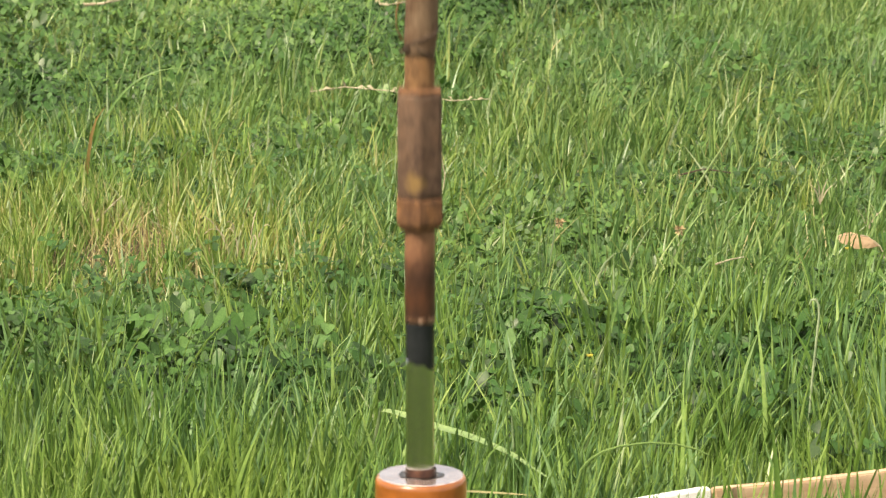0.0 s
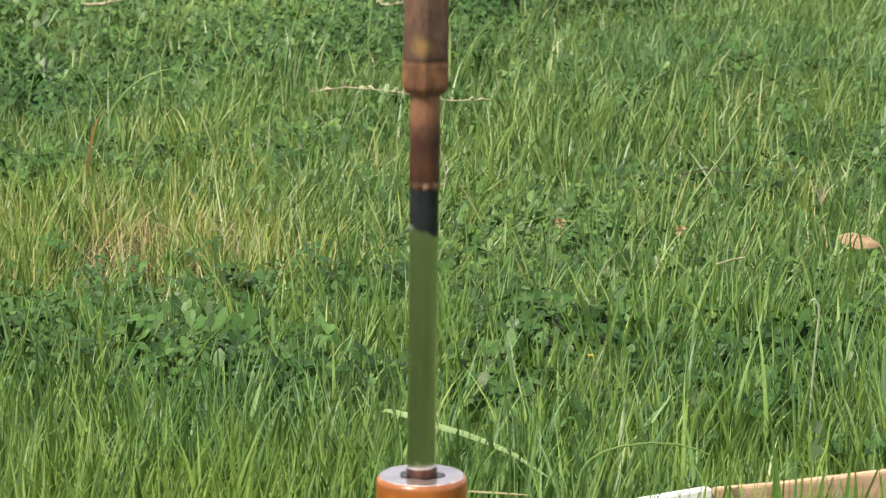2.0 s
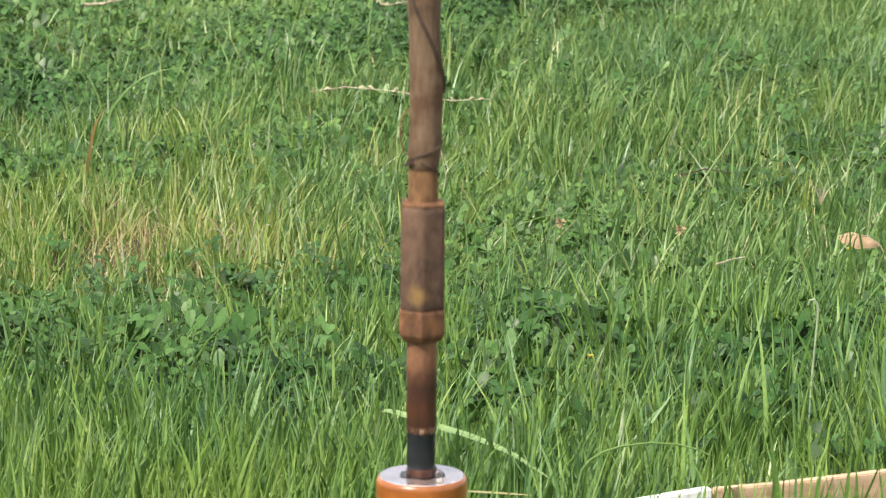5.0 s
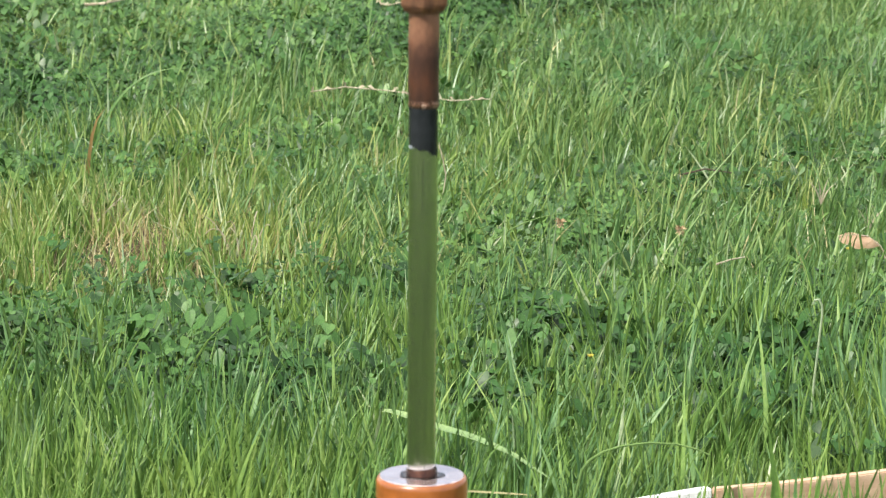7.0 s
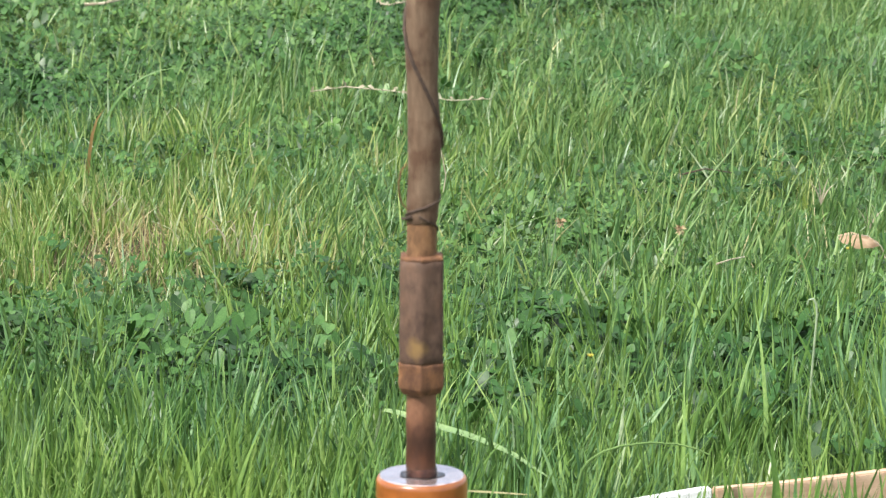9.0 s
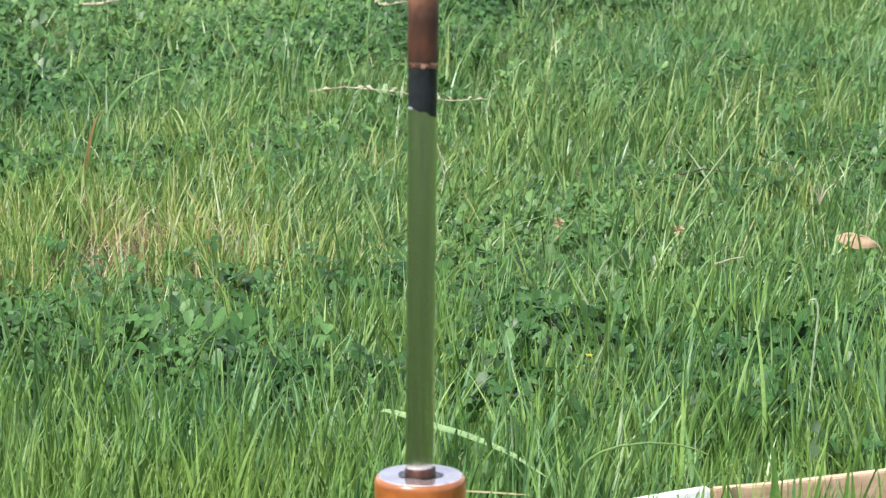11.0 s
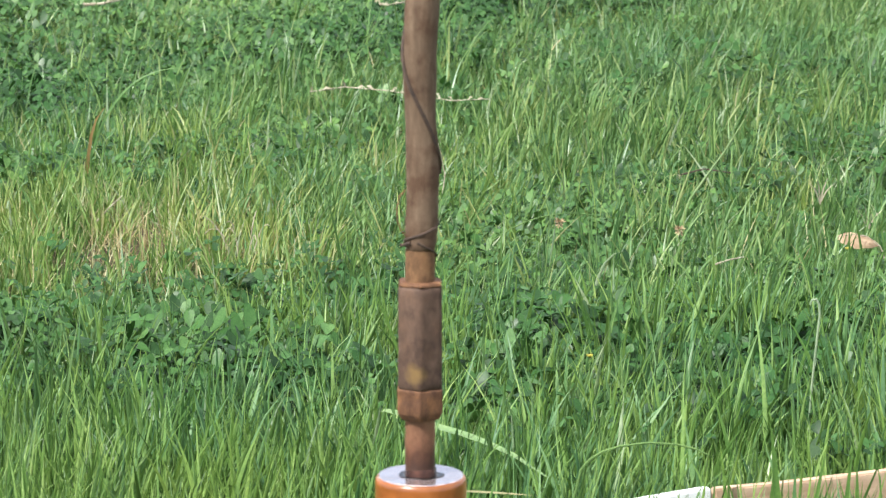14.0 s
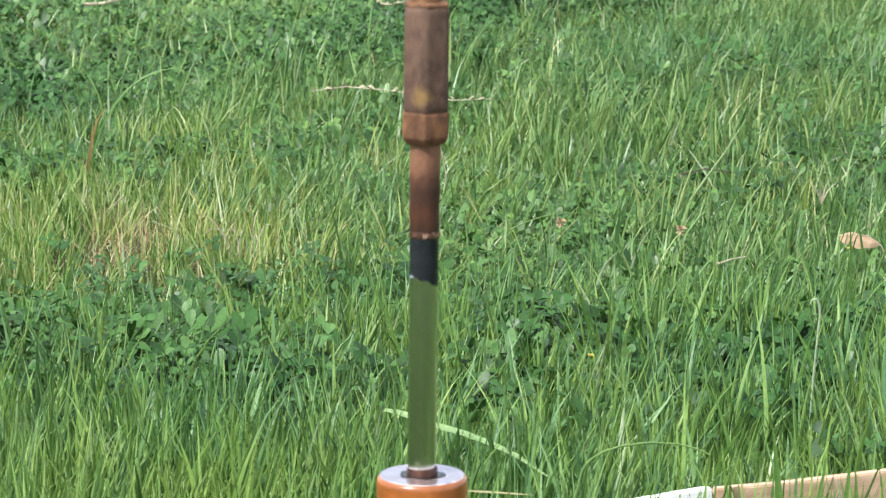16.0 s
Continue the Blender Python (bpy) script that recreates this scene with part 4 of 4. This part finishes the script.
def build_seed_head(place):
    """A withered tan flower head of many small husks."""
    head = new("withered_flower")
    head.location = place
    tagged(head, "withered tan clover flower head", "flower")
    r = random.Random(9)
    for k in range(48):
        d = Vector((r.uniform(-1, 1), r.uniform(-1, 1), r.uniform(-0.6, 1))).normalized() * r.uniform(0.7, 1.1)
        e = Vector((r.uniform(-1, 1), r.uniform(-1, 1), r.uniform(-1, 1))) * 0.003
        part("husk", ribbon([d * 0.003, d * 0.007 + e * 0.4, d * 0.010 + e], 0.0034, 0.5), M_HUSK, head)
    part("flower_stalk", tube([(0, 0, 0), (0.002, 0, -0.03), (0, 0, -place[2] + 0.005)], 0.0009, 5), M_STEM, head)


M_PETAL = leafy("yellow petal", [(0.0, (0.42, 0.36, 0.06)), (1.0, (0.48, 0.42, 0.08))], 0.5, 0.2)
for spot in ((0.191, 1.477, 0.13), (0.628, 2.396, 0.085)):
    build_flower(spot)
build_seed_head((0.186, 2.533, 0.1))
build_seed_head((0.377, 2.549, 0.085))
single("dark_twig", tube([(0.409, 2.989, 0.095), (0.449, 3.005, 0.102), (0.495, 3.000, 0.096)], 0.0018, 6, 0.5), M_WIRE, "short dark twig lying in the turf", "twig")
single("pale_stick", tube([(0.402, 2.116, 0.12), (0.423, 2.124, 0.125), (0.446, 2.145, 0.125)], 0.0016, 6, 0.3), M_TWIG, "short bleached stick lying on the clover", "twig")
build_litter()
build_dead_leaf(0.654, 2.472, 0.085)
build_twig([(-0.261, 3.95, 0.086), (-0.193, 3.98, 0.091), (-0.103, 3.93, 0.091), (-0.043, 3.90, 0.086), (0.017, 3.84, 0.086), (0.092, 3.86, 0.086)], 0.0015, 13, 3)
build_twig([(-0.817, 5.095, 0.105), (-0.771, 5.086, 0.11), (-0.730, 5.165, 0.11)], 0.0036, 3, 4)
build_twig([(-0.160, 5.124, 0.105), (-0.121, 5.057, 0.11), (-0.080, 5.116, 0.11)], 0.0034, 5, 5)


# curled stalk and slim blades that nod in the breeze
def build_nodding():
    out = []
    def nod(name, bm, material, base, label):
        ob = single(name, bm, material, label, "grass stem")
        ob.location = base
        out.append(ob)
    nod("curled_stalk", tube([(0, 0, 0), (0.002, 0, 0.05), (0.005, 0, 0.11), (0.010, 0, 0.17), (0.0125, 0, 0.198), (0.0115, 0, 0.212), (0.0075, 0, 0.219), (0.002, 0, 0.218), (0.0, 0, 0.212)], 0.0017, 7, 0.15), M_GLINT_PALE, (0.469, 1.42, 0.0), "pale green stalk with a curled tip")
    nod("long_blade", ribbon(arc((0, 0, 0), (0.0, 0, 0.10), (-0.045, -0.01, 0.155), 12), 0.0045), M_SHORT, (-0.10, 4.45, 0.0), "long slim grass blade standing in the clover")
    for bx, tip, h, w in ((0.285, 0.010, 0.19, 0.0050), (0.350, 0.008, 0.205, 0.0060), (0.368, -0.016, 0.245, 0.0105), (0.392, 0.020, 0.21, 0.0085), (0.428, 0.012, 0.22, 0.0075), (0.450, -0.006, 0.20, 0.0085)):
        nod("long_blade", ribbon(arc((0, 0, 0), (0.0, 0, h * 0.5), (tip, 0, h), 12), w), M_GRASS, (bx, 0.68, 0.0), "broad bright green grass blade before the board")
    nod("long_blade", ribbon(arc((0, 0, 0), (-0.01, 0, 0.09), (-0.012, 0, 0.175), 12), 0.0110), M_GRASS, (-0.455, 0.80, 0.0), "broad bluish green grass blade")
    nod("long_blade", ribbon(arc((0, 0, 0), (0.0, 0, 0.09), (-0.012, 0, 0.185), 12), 0.0100), M_GRASS, (-0.375, 0.82, 0.0), "broad bright green grass blade")
    nod("long_blade", ribbon(arc((0, 0, 0), (0.003, 0, 0.07), (0.006, 0, 0.145), 12), 0.0085), M_YELLOW, (-0.170, 0.72, 0.0), "broad yellow-green grass blade")
    return out


nodding = build_nodding()


def build_windblown():
    """A jointed grass stalk that the wind throws about: its upper half turns on the knee."""
    stalk = single("windblown_stalk", tube([(0, 0, -0.005), (0.0, 0, 0.035), (0.001, 0, 0.071)], 0.0032, 7, 0.15), M_PALE, "pale jointed grass stalk thrown about by wind", "grass stem")
    stalk.location = (0.397, 2.90, 0.0)
    upper = part("upper_stalk", tube([(0, 0, 0), (0.001, 0, 0.05), (0.003, 0, 0.10), (0.001, 0, 0.165)], 0.0026, 7, 0.6), M_PALE, stalk)
    upper.location = (0.001, 0, 0.070)
    return stalk, upper


windblown, windblown_upper = build_windblown()


# ---- water thrown up by the rod ----
def clear_water():
    a = Mat("clear water")
    a.color((0.93, 0.95, 0.95))
    a.set(Roughness=0.04, IOR=1.33, Transmission_Weight=1.0)
    return a.m


def build_splash(seed, size, material, label):
    """A small lump of water, uneven all round."""
    bm = bmesh.new()
    bmesh.ops.create_icosphere(bm, subdivisions=3, radius=1.0)
    for v in bm.verts:
        k = 1 + 0.4 * noise.noise(v.co * 1.7 + Vector((seed, 0, 0))) + 0.15 * noise.noise(v.co * 5.0)
        v.co = Vector((v.co.x * size[0] * k, v.co.y * size[1] * k, v.co.z * size[2] * k))
    return single("water_splash", bm, material, label, "water")


pool_right = build_splash(1.0, (0.0110, 0.0075, 0.0026), M_WATER, "dark oily water welling up beside the rod")
pool_left = build_splash(5.0, (0.0095, 0.0060, 0.0055), M_WATER, "lump of dark water welling up before the rod")
jet = build_splash(9.0, (0.0045, 0.0035, 0.0095), clear_water(), "clear jet of water spurting up along the rod")


# ---- movement ----
def rod_at(z, lean):
    """Pose of the rod: its sleeve top at height z, leaning so that it always passes the gland."""
    return pose(PUMP_X + math.tan(radians(lean)) * (z - GLAND_TOP), 0, z, 0, lean, 0)


def water_at(x, z, y=-0.010):
    """Pose of a lump of water beside the rod, or before it."""
    return pose(PUMP_X + x, y, z)


def motions():
    walk(pump_rod, [
        (0, rod_at(0.5096, 0.00)),
        (0.2, rod_at(0.4342, 0.03)),
        (0.5, rod_at(0.3599, 0.07)),
        (0.75, rod_at(0.3413, 0.10)),
        (1.0, rod_at(0.3534, 0.32)),
        (1.2, rod_at(0.3859, 0.50)),
        (1.5, rod_at(0.4574, 0.50)),
        (2.0, rod_at(0.6288, 0.70)),
        (2.5, rod_at(0.7314, 0.58)),
        (2.65, rod_at(0.7354, 0.55)),
        (3.0, rod_at(0.6901, 0.36)),
        (3.5, rod_at(0.5269, 0.10)),
        (3.8, rod_at(0.4158, 0.10)),
        (4.0, rod_at(0.3724, 0.10)),
        (4.2, rod_at(0.3464, 0.10)),
        (4.4, rod_at(0.3403, 0.10)),
        (4.7, rod_at(0.3588, 0.30)),
        (5.0, rod_at(0.4106, 0.50)),
        (5.4, rod_at(0.5136, 0.63)),
        (5.8, rod_at(0.6243, 0.67)),
        (6.1, rod_at(0.6885, 0.62)),
        (6.3, rod_at(0.7146, 0.59)),
        (6.5, rod_at(0.7332, 0.56)),
        (6.62, rod_at(0.7352, 0.54)),
        (7.0, rod_at(0.6998, 0.45)),
        (7.5, rod_at(0.5653, 0.21)),
        (8.0, rod_at(0.4044, 0.13)),
        (8.2, rod_at(0.3648, 0.12)),
        (8.65, rod_at(0.3408, 0.10)),
        (9.0, rod_at(0.3629, 0.26)),
        (9.2, rod_at(0.3930, 0.35)),
        (9.6, rod_at(0.4788, 0.51)),
        (10.1, rod_at(0.5984, 0.64)),
        (10.6, rod_at(0.6951, 0.57)),
        (11.0, rod_at(0.7339, 0.52)),
        (11.19, rod_at(0.7383, 0.50)),
        (11.5, rod_at(0.7231, 0.41)),
        (11.8, rod_at(0.6847, 0.31)),
        (12.0, rod_at(0.6451, 0.25)),
        (12.2, rod_at(0.6024, 0.17)),
        (12.5, rod_at(0.5361, 0.05)),
        (12.8, rod_at(0.4634, 0.06)),
        (13.0, rod_at(0.4238, 0.07)),
        (13.5, rod_at(0.3588, 0.08)),
        (14.05, rod_at(0.3397, 0.12)),
        (14.5, rod_at(0.3594, 0.30)),
        (15.0, rod_at(0.4208, 0.50)),
        (15.5, rod_at(0.4989, 0.70)),
        (16.0, rod_at(0.5848, 0.75)),
    ])
    # water wells up as the rod goes in and spurts as it turns round
    low, high = GLAND_TOP - 0.0060, GLAND_TOP + 0.0002
    wells = ((0.25, 0.42, 0.58, 0.75), (3.65, 3.85, 4.10, 4.30), (7.75, 8.00, 8.30, 8.50), (12.75, 13.10, 13.50, 13.75))
    rows = [(0.0, water_at(0.016, low))]
    for t0, t1, t2, t3 in wells:
        rows += [(t0, water_at(0.016, low)), (t1, water_at(0.0185, high)), (t2, water_at(0.0195, high)), (t3, water_at(0.017, low))]
    walk(pool_right, rows + [(16.0, water_at(0.016, low))])
    deep = GLAND_TOP - 0.0085
    walk(pool_left, [
        (0.0, water_at(-0.014, deep)), (1.2, water_at(-0.014, deep)), (1.4, water_at(-0.015, GLAND_TOP - 0.003)), (1.6, water_at(-0.015, deep)),
        (13.2, water_at(-0.018, deep)), (13.4, water_at(-0.018, GLAND_TOP - 0.0035)), (13.6, water_at(-0.018, GLAND_TOP - 0.0040)), (13.8, water_at(-0.017, deep)),
        (14.55, water_at(-0.003, deep, -0.015)), (14.8, water_at(-0.001, GLAND_TOP + 0.004, -0.015)), (15.0, water_at(-0.005, GLAND_TOP + 0.001, -0.015)), (15.3, water_at(-0.009, GLAND_TOP - 0.003, -0.014)), (15.5, water_at(-0.012, deep)), (16.0, water_at(-0.014, deep)),
    ])
    under, peak = GLAND_TOP - 0.0150, GLAND_TOP + 0.0075
    rows = [(0.0, water_at(0.016, under))]
    for t0, t1, t2 in ((1.03, 1.2, 1.36), (4.75, 4.92, 5.08), (9.03, 9.2, 9.36)):
        rows += [(t0, water_at(0.016, under)), (t1, water_at(0.0165, peak)), (t2, water_at(0.018, under))]
    walk(jet, rows + [(16.0, water_at(0.016, under))])
    # the jointed stalk: angle of its upper half from upright
    gusts = [(0.0, 30), (0.7, 33), (1.5, 30), (2.3, 34), (2.9, 29), (3.1, 22), (3.3, 10), (3.5, 2), (3.7, 4), (3.9, 31), (4.2, 35), (5.2, 31), (6.5, 36), (7.3, 39), (8.0, 43), (9.0, 36), (10.2, 33), (11.3, 35), (12.0, 33), (13.0, 35), (14.0, 33), (15.0, 34), (16.0, 33)]
    foot, knee = windblown.location.copy(), windblown_upper.location.copy()
    walk(windblown, [(t, pose(foot.x, foot.y, foot.z, 0, 0.48 * g, 0)) for t, g in gusts])
    walk(windblown_upper, [(t, pose(knee.x, knee.y, knee.z, 0, 0.52 * g, 0)) for t, g in gusts])
    # stalks nod in the breeze
    sway = [0.0, 0.5, -0.3, 0.2, 0.9, -0.6, 0.1, 0.7, -0.2, -0.9, 0.3, 0.0, 0.6, -0.5, 0.2, 0.8, -0.1]
    for i, ob in enumerate(nodding):
        p = ob.location.copy()
        size = 0.8 if i else 1.2
        walk(ob, [(float(k), pose(p.x, p.y, p.z, 0, size * sway[(k * (1 + i % 3) + 3 * i) % 17], 0)) for k in range(17)])


motions()
